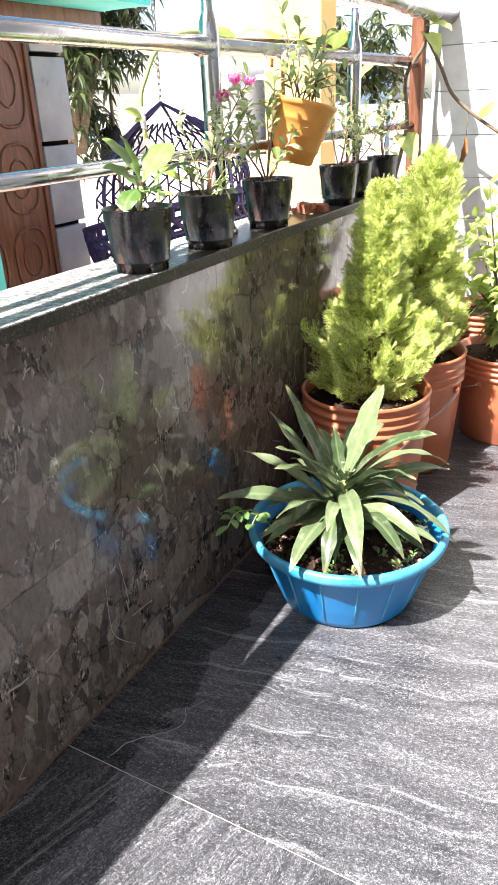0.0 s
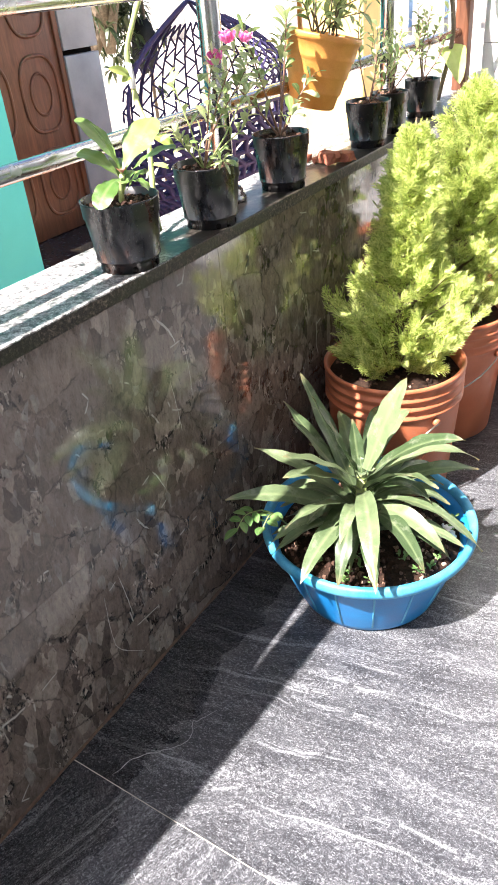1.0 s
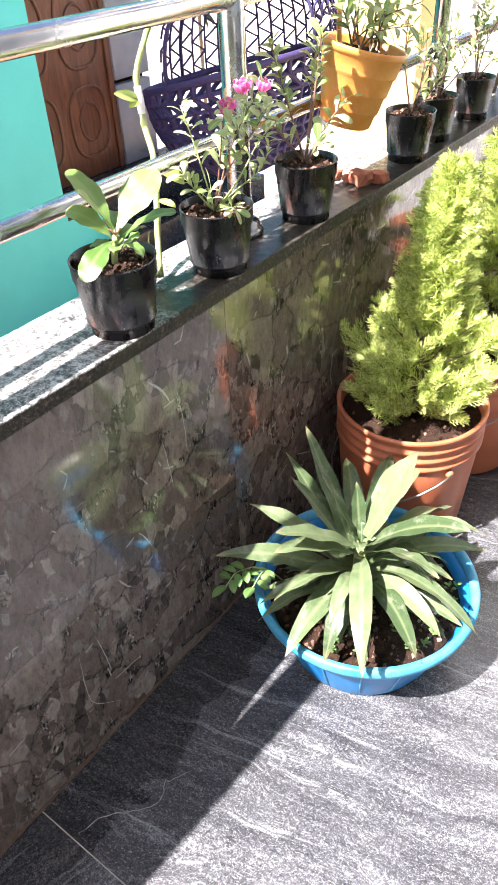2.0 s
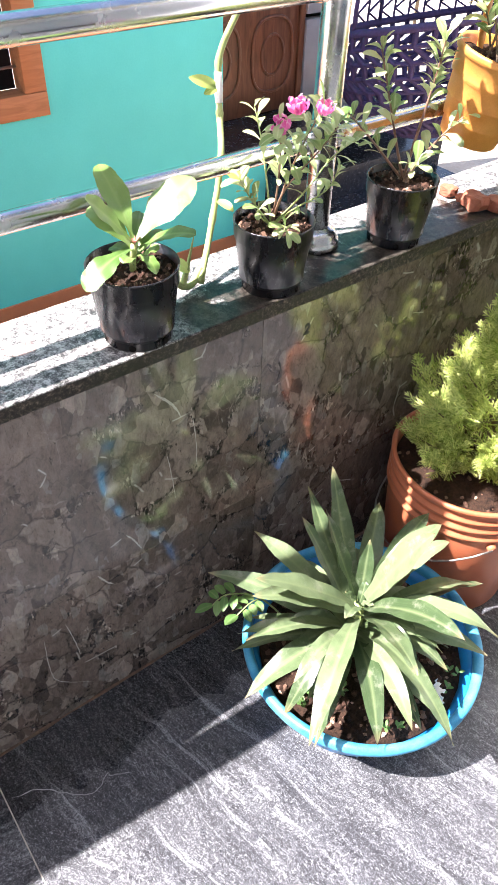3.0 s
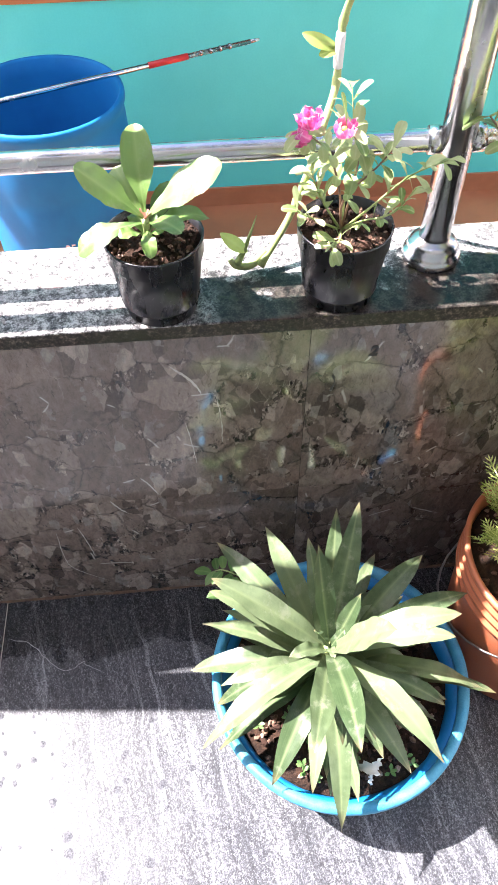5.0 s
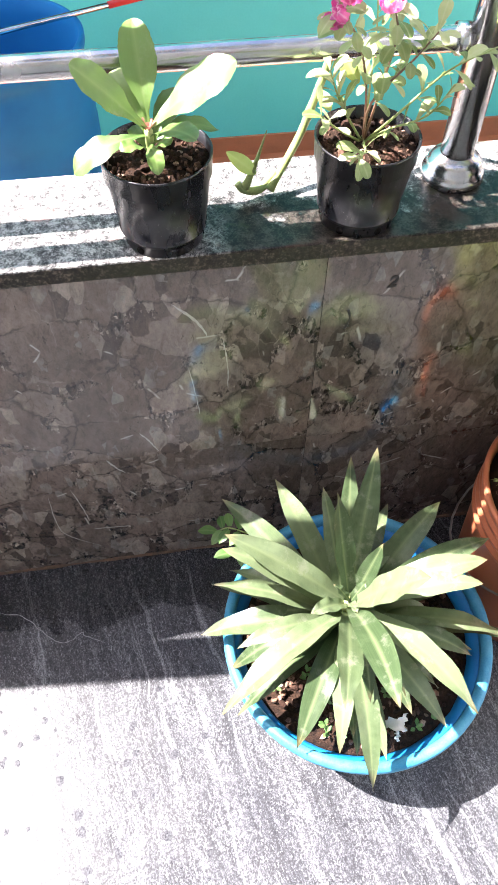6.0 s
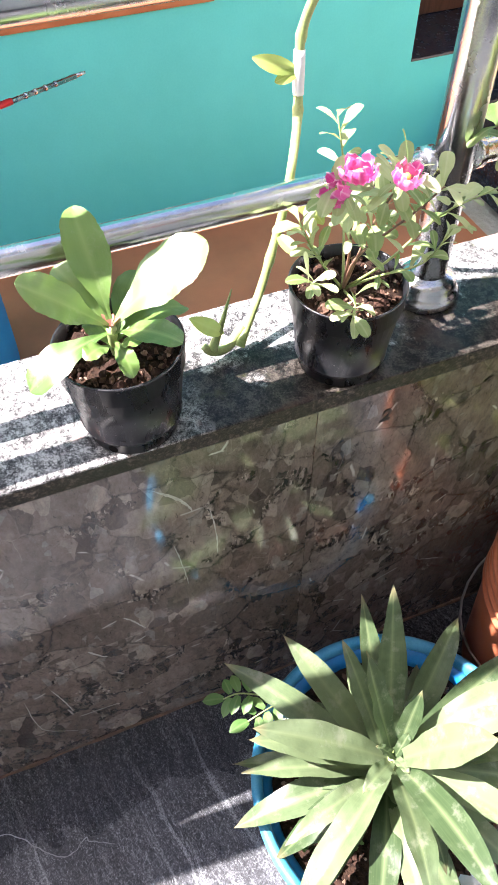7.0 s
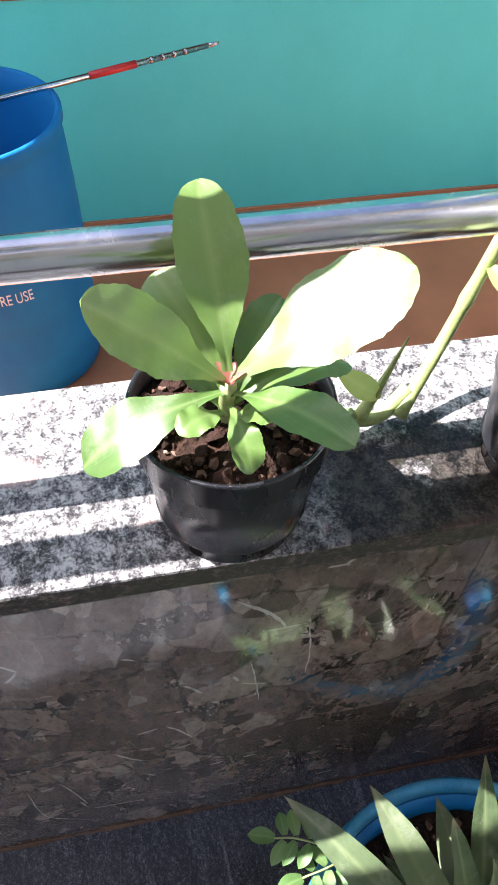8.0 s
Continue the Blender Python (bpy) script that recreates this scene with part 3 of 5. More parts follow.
# south wall, out of view: added for reflections and bounced light
southwall = thing("wall_south", (0, Y0, 0), "unseen plain pale wall added to close the balcony's south end", "wall", kind="structure")
bm = bmesh.new()
box(bm, (0.0, Y0 - 0.2, -0.95), (2.6, Y0 - 0.002, 2.0))
part("render_coat", bm, M_PALE, southwall, smooth=False)
# overhead slab, out of view, added to hold back light from the sky
bm = bmesh.new()
box(bm, (0.8, Y0, 2.75), (2.598, Y1, 2.9))
tagged(part("ceiling", bm, M_PALE, smooth=False), "unseen pale slab added over the house side to block sky light", "ceiling", kind="structure")

# ---------------------------------------------------------------- railing
rail = thing("railing", (-0.095, 0.174, SILL), "polished stainless steel railing bolted to the granite sill", "railing")
POSTS = (0.174, 0.985)
PX = -0.095
for y in POSTS:
    bm = bmesh.new()
    lathe(bm, [(0, 0.0), (0.021, 0.0), (0.021, 0.395), (0.0205, 0.405), (0.018, 0.42), (0.0125, 0.435), (0.0115, 0.45), (0.0115, 0.5), (0, 0.5)], 28, (PX, y, SILL))
    post = part("post", bm, M_STEEL, rail)
    bm = bmesh.new()
    lathe(bm, [(0.0212, 0.0), (0.04, 0.0), (0.041, 0.003), (0.041, 0.009), (0.038, 0.014), (0.035, 0.016), (0.035, 0.022), (0.031, 0.028), (0.026, 0.031), (0.0212, 0.034)], 32, (PX, y, SILL))
    part("flange", bm, M_STEEL, post, "round polished base cover")
# the top rail's unseen southern part is bent to shape its floor shadow
for z, r, line in ((0.943, 0.0135, ((-0.1, Y0), (-0.1, Y1))), (1.147, 0.0165, ((-0.091, Y0), (-0.091, Y1))), (1.302, 0.04, ((-0.181, Y0), (-0.04, -0.9), (-0.015, -0.6), (-0.015, Y1)))):
    bm = bmesh.new()
    tube(bm, [(x, y, z) for x, y in line], r, 24)
    bar = part("rail", bm, M_STEEL, rail)
    if z < 1.2:
        for y in POSTS:
            for d in (-1, 1):
                bm = bmesh.new()
                tube(bm, [(-0.1, y + d * 0.0205, z), (-0.1, y + d * 0.034, z)], r + 0.0035, 20)
                part("collar", bm, M_STEEL, bar)

# ---------------------------------------------------------------- tub with a sword-leaved plant
TUB = (0.2786, 0.0393, 0.0)
tub = thing("plastic_tub", TUB, "shallow round blue plastic tub full of soil, standing on the floor", "tub")
bm = bmesh.new()
lathe(bm, [(0, 0.002), (0.143, 0.002), (0.15, 0.006), (0.156, 0.02), (0.176, 0.08), (0.195, 0.14), (0.205, 0.167), (0.203, 0.169), (0.191, 0.143), (0.17, 0.08), (0.148, 0.012), (0, 0.01)], 72, TUB)
bowl = part("bowl", bm, M_TUB, tub)
bm = bmesh.new()
lathe(bm, [(0.205, 0.167), (0.2075, 0.159), (0.214, 0.158), (0.2195, 0.163), (0.2225, 0.172), (0.222, 0.182), (0.217, 0.187), (0.21, 0.186), (0.205, 0.179), (0.205, 0.167)], 72, TUB)
part("rim", bm, M_TUBRIM, tub, "faded pale blue rolled rim")
for k in range(16):
    a = 2 * math.pi * k / 16 + 0.1
    bm = bmesh.new()
    c, s = math.cos(a), math.sin(a)
    tube(bm, [(TUB[0] + r * c, TUB[1] + r * s, z) for r, z in ((0.1565, 0.022), (0.1765, 0.08), (0.1955, 0.14), (0.205, 0.159))], 0.0022, 6)
    part("rib", bm, M_TUBRIM, tub)
bm = bmesh.new()
soil_disc(bm, (TUB[0], TUB[1], 0.142), 0.19, 3, 0.012, 0.006)
part("soil", bm, M_SOIL, tub, "moist dark soil")
soil_lumps = bmesh.new()
crumbs(soil_lumps, (TUB[0], TUB[1], 0.144), 0.182, 620, 0.006, 0.01, 5)
tagged(part("soil_litter", soil_lumps, M_CRUMB, tub, "dry reddish crumbs of soil", smooth=False), kind="stuff")

lily = thing("sword_leaf_plant", (0.277, 0.013, 0.14), "rosette of long sword-shaped grey-green leaves in the blue tub", "plant")
random.seed(11)
HEART = Vector((0.277, 0.013, 0.0))
# tip, height of the base on the stem, width, arch of the leaves that stand out singly
LEAVES = (
    ((0.116, 0.07, 0.474), 0.25, 0.05, 0.004), ((0.088, 0.044, 0.415), 0.23, 0.042, 0.01), ((0.085, -0.073, 0.369), 0.23, 0.05, 0.02),
    ((0.137, -0.01, 0.414), 0.25, 0.034, 0.008), ((0.183, -0.005, 0.473), 0.31, 0.046, -0.004), ((0.21, -0.168, 0.444), 0.3, 0.05, 0.014),
    ((0.209, -0.173, 0.4), 0.275, 0.054, 0.022), ((0.063, -0.157, 0.29), 0.2, 0.046, 0.03), ((0.26, -0.218, 0.204), 0.21, 0.052, 0.05),
    ((0.455, -0.098, 0.21), 0.22, 0.046, 0.055), ((0.449, -0.041, 0.365), 0.28, 0.046, 0.035), ((0.474, 0.011, 0.443), 0.3, 0.05, 0.03),
    ((0.528, -0.002, 0.219), 0.24, 0.046, 0.06), ((0.467, 0.147, 0.315), 0.28, 0.05, 0.05), ((0.481, 0.094, 0.331), 0.25, 0.042, 0.03),
    ((0.339, 0.076, 0.506), 0.315, 0.056, 0.012), ((0.216, 0.249, 0.326), 0.24, 0.05, 0.045), ((0.139, 0.193, 0.324), 0.21, 0.052, 0.035),
    ((0.184, -0.191, 0.222), 0.2, 0.042, 0.035), ((0.4, -0.2, 0.25), 0.27, 0.05, 0.05), ((0.392, -0.176, 0.2), 0.2, 0.044, 0.04),
    ((0.265, 0.218, 0.36), 0.28, 0.054, 0.04), ((0.349, 0.286, 0.22), 0.2, 0.042, 0.05), ((0.427, 0.059, 0.3), 0.27, 0.036, 0.03),
    ((0.367, 0.192, 0.24), 0.22, 0.044, 0.04), ((0.343, 0.261, 0.23), 0.21, 0.042, 0.05), ((0.301, 0.2, 0.36), 0.29, 0.046, 0.03),
    ((0.219, -0.189, 0.3), 0.23, 0.04, 0.035), ((0.31, -0.06, 0.36), 0.305, 0.032, 0.01), ((0.235, 0.06, 0.4), 0.3, 0.034, 0.0),
)
TOLEAF = []
for tip, z, w, arch in LEAVES:
    out = (Vector(tip) - HEART)
    out.z = 0
    out.normalize()
    TOLEAF.append((HEART + Vector((0, 0, z)) + out * 0.01, Vector(tip), w, arch))
for k in range(34):
    a = k * 2.39996 + 0.4 + random.uniform(-0.35, 0.35)
    ln = random.uniform(0.11, 0.2)
    base = HEART + Vector((0.012 * math.cos(a), 0.012 * math.sin(a), random.uniform(0.16, 0.25)))
    tip = base + Vector((ln * math.cos(a), ln * math.sin(a), random.uniform(-0.05, 0.06)))
    tip.z = max(tip.z, 0.18)
    TOLEAF.append((base, tip, random.uniform(0.03, 0.044), random.uniform(0.02, 0.05)))
for k in range(3):
    a = k * 2.1
    base = HEART + Vector((0, 0, 0.3))
    TOLEAF.append((base, base + Vector((0.03 * math.cos(a), 0.03 * math.sin(a), 0.03 + 0.006 * k)), 0.018, 0.004))
for base, tip, w, arch in TOLEAF:
    bm = bmesh.new()
    blade(bm, base, tip, w * random.uniform(0.8, 0.94), (0, 0, 1), arch * random.uniform(0.8, 1.15), random.uniform(0.12, 0.34), 16, "strap", random.uniform(-0.4, 0.4), 0.0, 0.0022, cols=6)
    sheet("leaf", bm, M_LILY, lily)
bm = bmesh.new()
tube(bm, [(HEART.x, HEART.y, 0.14), (HEART.x, HEART.y, 0.3)], lambda s: 0.02 - 0.01 * s, 10)
part("stem", bm, M_STEM, lily)

# a young leafy weed that leans over the tub's edge, and seedlings
weed = thing("weed", (0.13, -0.07, 0.15), "small bright green weed with oval leaflets growing in the tub", "plant")
bm = bmesh.new()
tube(bm, spline([(0.15, -0.04, 0.15), (0.13, -0.08, 0.22), (0.118, -0.115, 0.255)], 8), 0.0018, 6)
part("stem", bm, M_STEM, weed)
for pts in (((0.118, -0.115, 0.255), (0.104, -0.15, 0.262), (0.096, -0.172, 0.24)), ((0.128, -0.085, 0.228), (0.138, -0.12, 0.25), (0.142, -0.15, 0.245))):
    line = spline(pts, 8)
    bm = bmesh.new()
    tube(bm, line, 0.0012, 6)
    part("stalk", bm, M_STEM, weed)
    axis = (line[-1] - line[0]).normalized()
    across = axis.cross(Vector((0, 0, 1))).normalized()
    for i in (2, 4, 6):
        for d in (-1, 1):
            bm = bmesh.new()
            q = line[i] + across * d * 0.003
            blade(bm, q, q + across * d * random.uniform(0.022, 0.03) + axis * 0.011, 0.016, (0, 0, 1), 0.002, 0.16, 8, "strap", random.uniform(-0.3, 0.3), 0.003)
            sheet("leaf", bm, M_HERB, weed)
    bm = bmesh.new()
    blade(bm, line[-1], line[-1] + axis * 0.034, 0.02, (0, 0, 1), 0.002, 0.16, 8, "strap", 0.1, 0.003)
    sheet("leaf", bm, M_HERB, weed)
seedlings = bmesh.new()
for k in range(30):
    a, r = random.uniform(-2.2, 0.9), random.uniform(0.1, 0.185)
    p = Vector((TUB[0] + r * math.cos(a), TUB[1] + r * math.sin(a), 0.148))
    for j in range(4):
        b = random.uniform(0, 6.28)
        blade(seedlings, p + Vector((0, 0, 0.008 + 0.004 * j)), p + Vector((0.011 * math.cos(b), 0.011 * math.sin(b), 0.014 + 0.004 * j)), 0.007, (0, 0, 1), 0.001, 0.1, 3, "oval", cols=2)
tagged(sheet("seedlings", seedlings, M_HERB), "tiny green seedlings sprouting in the tub's soil", "seedlings", kind="stuff")

# papery white scrap of a dead leaf lying in the tub
scrap = bmesh.new()
for k, (c, t, w) in enumerate((((0.428, 0.045, 0.168), (0.450, 0.073, 0.192), 0.022), ((0.440, 0.060, 0.176), (0.424, 0.083, 0.180), 0.016), ((0.443, 0.065, 0.184), (0.460, 0.060, 0.178), 0.014))):
    blade(scrap, c, t, w, (0, 0, 1), 0.008, 0.6, 10, "oval", 0.6 * k, 0.0, 0.004, cols=6)
tagged(sheet("dead_leaf", scrap, M_WHITE), "curled papery white dead leaf lying in the tub", "leaf")

# ---------------------------------------------------------------- buckets
def bucket(at, r, h, label, turn):
    """Tapered plastic paint bucket with three ridges under its rim, ears and a wire bail."""
    b = thing("bucket", at, label, "bucket", "terracotta buckets on the floor")
    x, y, z = at
    r0 = r * 0.84
    prof = [(0, 0.003), (r0 - 0.006, 0.0), (r0, 0.006), (r * 0.955, h * 0.74)]
    for k in range(3):
        zz = h * (0.76 + 0.065 * k)
        prof += [(r * 0.957, zz), (r * 0.992, zz + 0.003), (r * 0.992, zz + 0.009), (r * 0.96, zz + 0.012)]
    prof += [(r * 0.965, h - 0.014), (r, h - 0.012), (r * 1.005, h - 0.004), (r * 0.985, h), (r * 0.945, h - 0.003), (r * 0.93, h * 0.7), (r0 * 0.95, 0.012), (0, 0.012)]
    bm = bmesh.new()
    lathe(bm, prof, 64, at)
    part("body", bm, M_BUCKET, b)
    for d in (0, math.pi):
        bm = bmesh.new()
        a = turn + d
        m = Matrix.Translation((x + r * 0.985 * math.cos(a), y + r * 0.985 * math.sin(a), z + h * 0.72)) @ Matrix.Rotation(a, 4, "Z") @ Matrix.Rotation(radians(90), 4, "Y")
        bmesh.ops.create_cone(bm, cap_ends=True, segments=18, radius1=0.01, radius2=0.008, depth=0.01, matrix=m)
        part("ear", bm, M_BUCKET, b)
    bm = bmesh.new()
    pts = []
    for k in range(17):
        a = math.pi * k / 16
        side = r * 1.02 * math.cos(a)
        out = r * 1.04 * math.sin(a)
        drop = -h * 0.3 * math.sin(a)
        px, py = side * math.cos(turn) - out * math.sin(turn), side * math.sin(turn) + out * math.cos(turn)
        pts.append((x + px, y + py, z + h * 0.72 + drop))
    tube(bm, pts, 0.0022, 6)
    part("bail", bm, M_WIRE, b, "thin wire handle hanging down")
    bm = bmesh.new()
    soil_disc(bm, (x, y, z + h * 0.9), r * 0.93, 7, 0.008, 0.005)
    part("soil", bm, M_SOIL, b)
    bm = bmesh.new()
    crumbs(bm, (x, y, z + h * 0.9), r * 0.88, 160, 0.006, 0.006, int(1000 * x))
    tagged(part("soil_litter", bm, M_CRUMB, b, smooth=False), kind="stuff")
    return b


bucket((0.173, 0.424, 0), 0.168, 0.355, "terracotta-coloured plastic bucket with ridged rim, planted with a conifer", 2.6)
bucket((0.186, 0.766, 0), 0.163, 0.36, "terracotta-coloured plastic bucket with wire handle behind the front conifer", 2.9)
bucket((0.42, 1.09, 0), 0.168, 0.29, "wide terracotta-coloured plastic bucket holding a leafy shrub", 1.2)
bucket((0.25, 1.42, 0), 0.15, 0.33, "terracotta-coloured plastic bucket against the end wall", 0.4)


def conifer(base, apex, profile, seed, label):
    """Young cypress: trunk, limbs and a crown of small flat fern-like fans inside an uneven outline; profile gives the crown's radius by height."""
    rng = random.Random(seed)
    base, apex = Vector(base), Vector(apex)
    c = thing("conifer", base, label, "conifer", "conifers in buckets")
    bm = bmesh.new()
    trunk = spline([base - Vector((0, 0, 0.03)), base.lerp(apex, 0.45) + Vector((0.006, -0.012, 0)), apex], 14)
    tube(bm, trunk, lambda s: 0.011 * (1 - s) + 0.0015, 8)
    part("trunk", bm, M_BARK, c)
    verts, faces, uvs = [], [], []

    def radius(z):
        for (z0, r0), (z1, r1) in zip(profile, profile[1:]):
            if z < z1:
                return r0 + (r1 - r0) * max(0.0, (z - z0) / (z1 - z0))
        return 0.0

    def axis(z):
        u = min(1.0, max(0.0, (z - trunk[0].z) / (apex.z - trunk[0].z))) * 14
        k = min(int(u), 13)
        return trunk[k].lerp(trunk[k + 1], u - k)

    def twig(p, d, ln, w, nrm):
        side = d.cross(nrm).normalized() * w
        k = len(verts)
        verts.extend((p - side * 0.5, p + side * 0.5, p + d * ln * 0.6 + side, p + d * ln, p + d * ln * 0.6 - side, p + d * ln * 0.5 + nrm * w * 0.6))
        faces.extend(((k, k + 1, k + 5), (k + 1, k + 2, k + 5), (k + 2, k + 3, k + 5), (k + 3, k + 4, k + 5), (k + 4, k, k + 5)))
        for t in range(5):
            uvs.extend(((0, 0.25), (0.5, 0.25), (0.8, 0.3)))

    def spray(p, d, ln):
        """A flat fan: a curved axis with alternate twigs, longest near the foot, that fork again."""
        nrm = (d.cross(Vector((rng.uniform(-1, 1), rng.uniform(-1, 1), rng.uniform(-1, 1)))).normalized() + Vector((0, -0.1, 0.25))).normalized()
        n = max(4, int(ln / 0.0078))
        q = p.copy()
        for i in range(n):
            s = i / n
            d2 = (d + Vector((0, 0, 0.25 * s)) + nrm * rng.uniform(-0.12, 0.12)).normalized()
            step = ln / n
            twig(q, d2, step * 1.5, 0.0014, nrm)
            for sign in (1, -1):
                sd = d2.cross(nrm).normalized() * sign
                tl = ln * 0.4 * (1 - s) * rng.uniform(0.6, 1.2) + 0.005
                td = (d2 + sd * 0.75 + nrm * rng.uniform(-0.25, 0.25)).normalized()
                m = max(1, int(tl / 0.0062))
                r = q.copy()
                for j in range(m):
                    twig(r, td, tl / m * 1.5, 0.0013, nrm)
                    if j:
                        sd2 = td.cross(nrm).normalized() * (1 if j % 2 else -1)
                        twig(r, (td + sd2 * 0.9 + nrm * rng.uniform(-0.3, 0.3)).normalized(), 0.006 * rng.uniform(0.7, 1.2), 0.0012, nrm)
                    r += td * (tl / m)
            q += d2 * step

    count = 150
    z0, z1 = profile[0][0], apex.z - 0.02
    for k in range(count):
        zt = z0 + (z1 - z0) * ((k + 0.5) / count) ** 1.25
        a = k * 2.39996 + rng.uniform(-0.3, 0.3)
        full = radius(zt)
        lump = 0.9 + 0.5 * noise.noise((3 * math.cos(a), 3 * math.sin(a), zt * 14 + seed))
        reach = full * lump * rng.choice((0.55, 0.8, 0.92, 1.0)) - 0.016
        if reach < 0.01:
            reach = 0.01
        ax0 = axis(zt)
        tip = ax0 + Vector((reach * math.cos(a), reach * math.sin(a), 0))
        tip.x = max(tip.x, 0.022)
        p = axis(max(base.z + 0.01, zt - 0.03 - 0.55 * reach))
        line = spline([p, p.lerp(tip, 0.55) + Vector((0, 0, -0.012)), tip], 8)
        limb = bmesh.new()
        tube(limb, line, lambda u: 0.0026 * (1 - u) + 0.0007, 5)
        part("limb", limb, M_BARK, c)
        outward = (tip - ax0).normalized()
        for i in range(3, 9):
            for _ in range(3 if i < 7 else 5):
                at = line[i] + Vector([rng.uniform(-0.011, 0.011) for _ in range(3)])
                d = (outward * 0.7 + Vector((rng.uniform(-0.7, 0.7), rng.uniform(-0.7, 0.7), rng.uniform(0.1, 1.2)))).normalized()
                ln = rng.uniform(0.026, 0.052)
                end = at + d * ln
                mid = axis(end.z)
                over = math.hypot(end.x - mid.x, end.y - mid.y) - radius(end.z) * 1.05
                if over > 0.03 or end.x < 0.004:
                    continue
                if over > 0.008:
                    ln *= 0.55
                spray(at, d, ln)
    me = bpy.data.meshes.new("crown")
    me.from_pydata([v[:] for v in verts], [], faces)
    layer = me.uv_layers.new(name="UVMap")
    layer.data.foreach_set("uv", np.array(uvs, dtype=np.float32).ravel())
    link("crown", me, M_THUJA, c, "bright yellow-green feathery sprays", False)
    return c


conifer((0.175, 0.427, 0.33), (0.165, 0.53, 0.87), ((0.355, 0.148), (0.42, 0.182), (0.54, 0.19), (0.59, 0.085), (0.7, 0.075), (0.78, 0.06), (0.88, 0.01)), 21, "bushy yellow-green young conifer in the front bucket")
conifer((0.19, 0.76, 0.335), (0.225, 0.77, 0.92), ((0.37, 0.11), (0.46, 0.15), (0.6, 0.14), (0.68, 0.11), (0.82, 0.1), (0.93, 0.012)), 22, "taller yellow-green young conifer in the second bucket")


# ---------------------------------------------------------------- black nursery pots on the sill
def nursery_pot(at, r, h, label):
    """Black nursery pot: rim band, tapered side, step and drain notches at the foot."""
    p = thing("nursery_pot", at, label, "flower pot", "black nursery pots on the sill")
    rb = r * 0.76
    prof = [(0, 0.006), (rb * 0.93, 0.006), (rb * 0.95, 0.0), (rb, 0.0), (rb * 1.005, 0.012), (rb * 1.04, 0.0135), (rb * 1.075, h * 0.16), (rb * 1.1, h * 0.165), (rb * 1.1, h * 0.185), (rb * 1.08, h * 0.195), (r * 0.945, h * 0.76), (r * 0.975, h * 0.77), (r * 0.985, h * 0.97), (r * 1.0, h * 0.975), (r * 1.0, h * 0.995), (r * 0.985, h), (r * 0.955, h * 0.99), (r * 0.92, h * 0.75), (rb * 0.95, 0.01), (0, 0.01)]
    bm = bmesh.new()
    lathe(bm, prof, 48, at)
    body = part("body", bm, M_BLACKPOT, p)
    for k in range(6):
        a = k * math.pi / 3 + 0.35
        bm = bmesh.new()
        m = Matrix.Translation((at[0] + rb * math.cos(a), at[1] + rb * math.sin(a), at[2] + 0.0055)) @ Matrix.Rotation(a, 4, "Z") @ Matrix.Rotation(radians(90), 4, "Y")
        bmesh.ops.create_cone(bm, cap_ends=True, segments=12, radius1=0.005, radius2=0.005, depth=0.0008, matrix=m)
        part("drain_hole", bm, M_SHADEDARK, body)
    bm = bmesh.new()
    soil_disc(bm, (at[0], at[1], at[2] + h * 0.87), r * 0.935, int(at[1] * 100) % 50, 0.006, 0.0035)
    part("soil", bm, M_SOIL, p, "dark potting soil")
    bm = bmesh.new()
    crumbs(bm, (at[0], at[1], at[2] + h * 0.88), r * 0.9, 240, 0.0032, 0.005, int(at[1] * 1000) % 97)
    crumbs(bm, (at[0], at[1], at[2] + h * 0.88), r * 0.82, 26, 0.0075, 0.005, int(at[1] * 1000) % 89)
    tagged(part("soil_litter", bm, M_CRUMB, p, "reddish crumbs of soil", smooth=False), kind="stuff")
    return p


P1, P2, P3 = (-0.0322, -0.2028, SILL), (-0.0343, 0.0332, SILL), (-0.0357, 0.3009, SILL)
P4, P5, P6 = (-0.029, 0.714, SILL), (-0.045, 0.885, SILL), (-0.042, 1.11, SILL)
nursery_pot(P1, 0.062, 0.1091, "black plastic nursery pot holding a paddle-leaved seedling, on the sill")
nursery_pot(P2, 0.06, 0.1067, "black plastic nursery pot with a pink-flowering purslane, on the sill")
nursery_pot(P3, 0.0589, 0.1074, "dusty black nursery pot with a tall succulent herb, on the sill")
nursery_pot(P4, 0.0553, 0.1032, "black nursery pot with thin red stems, on the sill")
nursery_pot(P5, 0.05, 0.098, "black nursery pot with a woody cutting, on the sill")
nursery_pot(P6, 0.05, 0.097, "black nursery pot with a small bush, near the end wall")

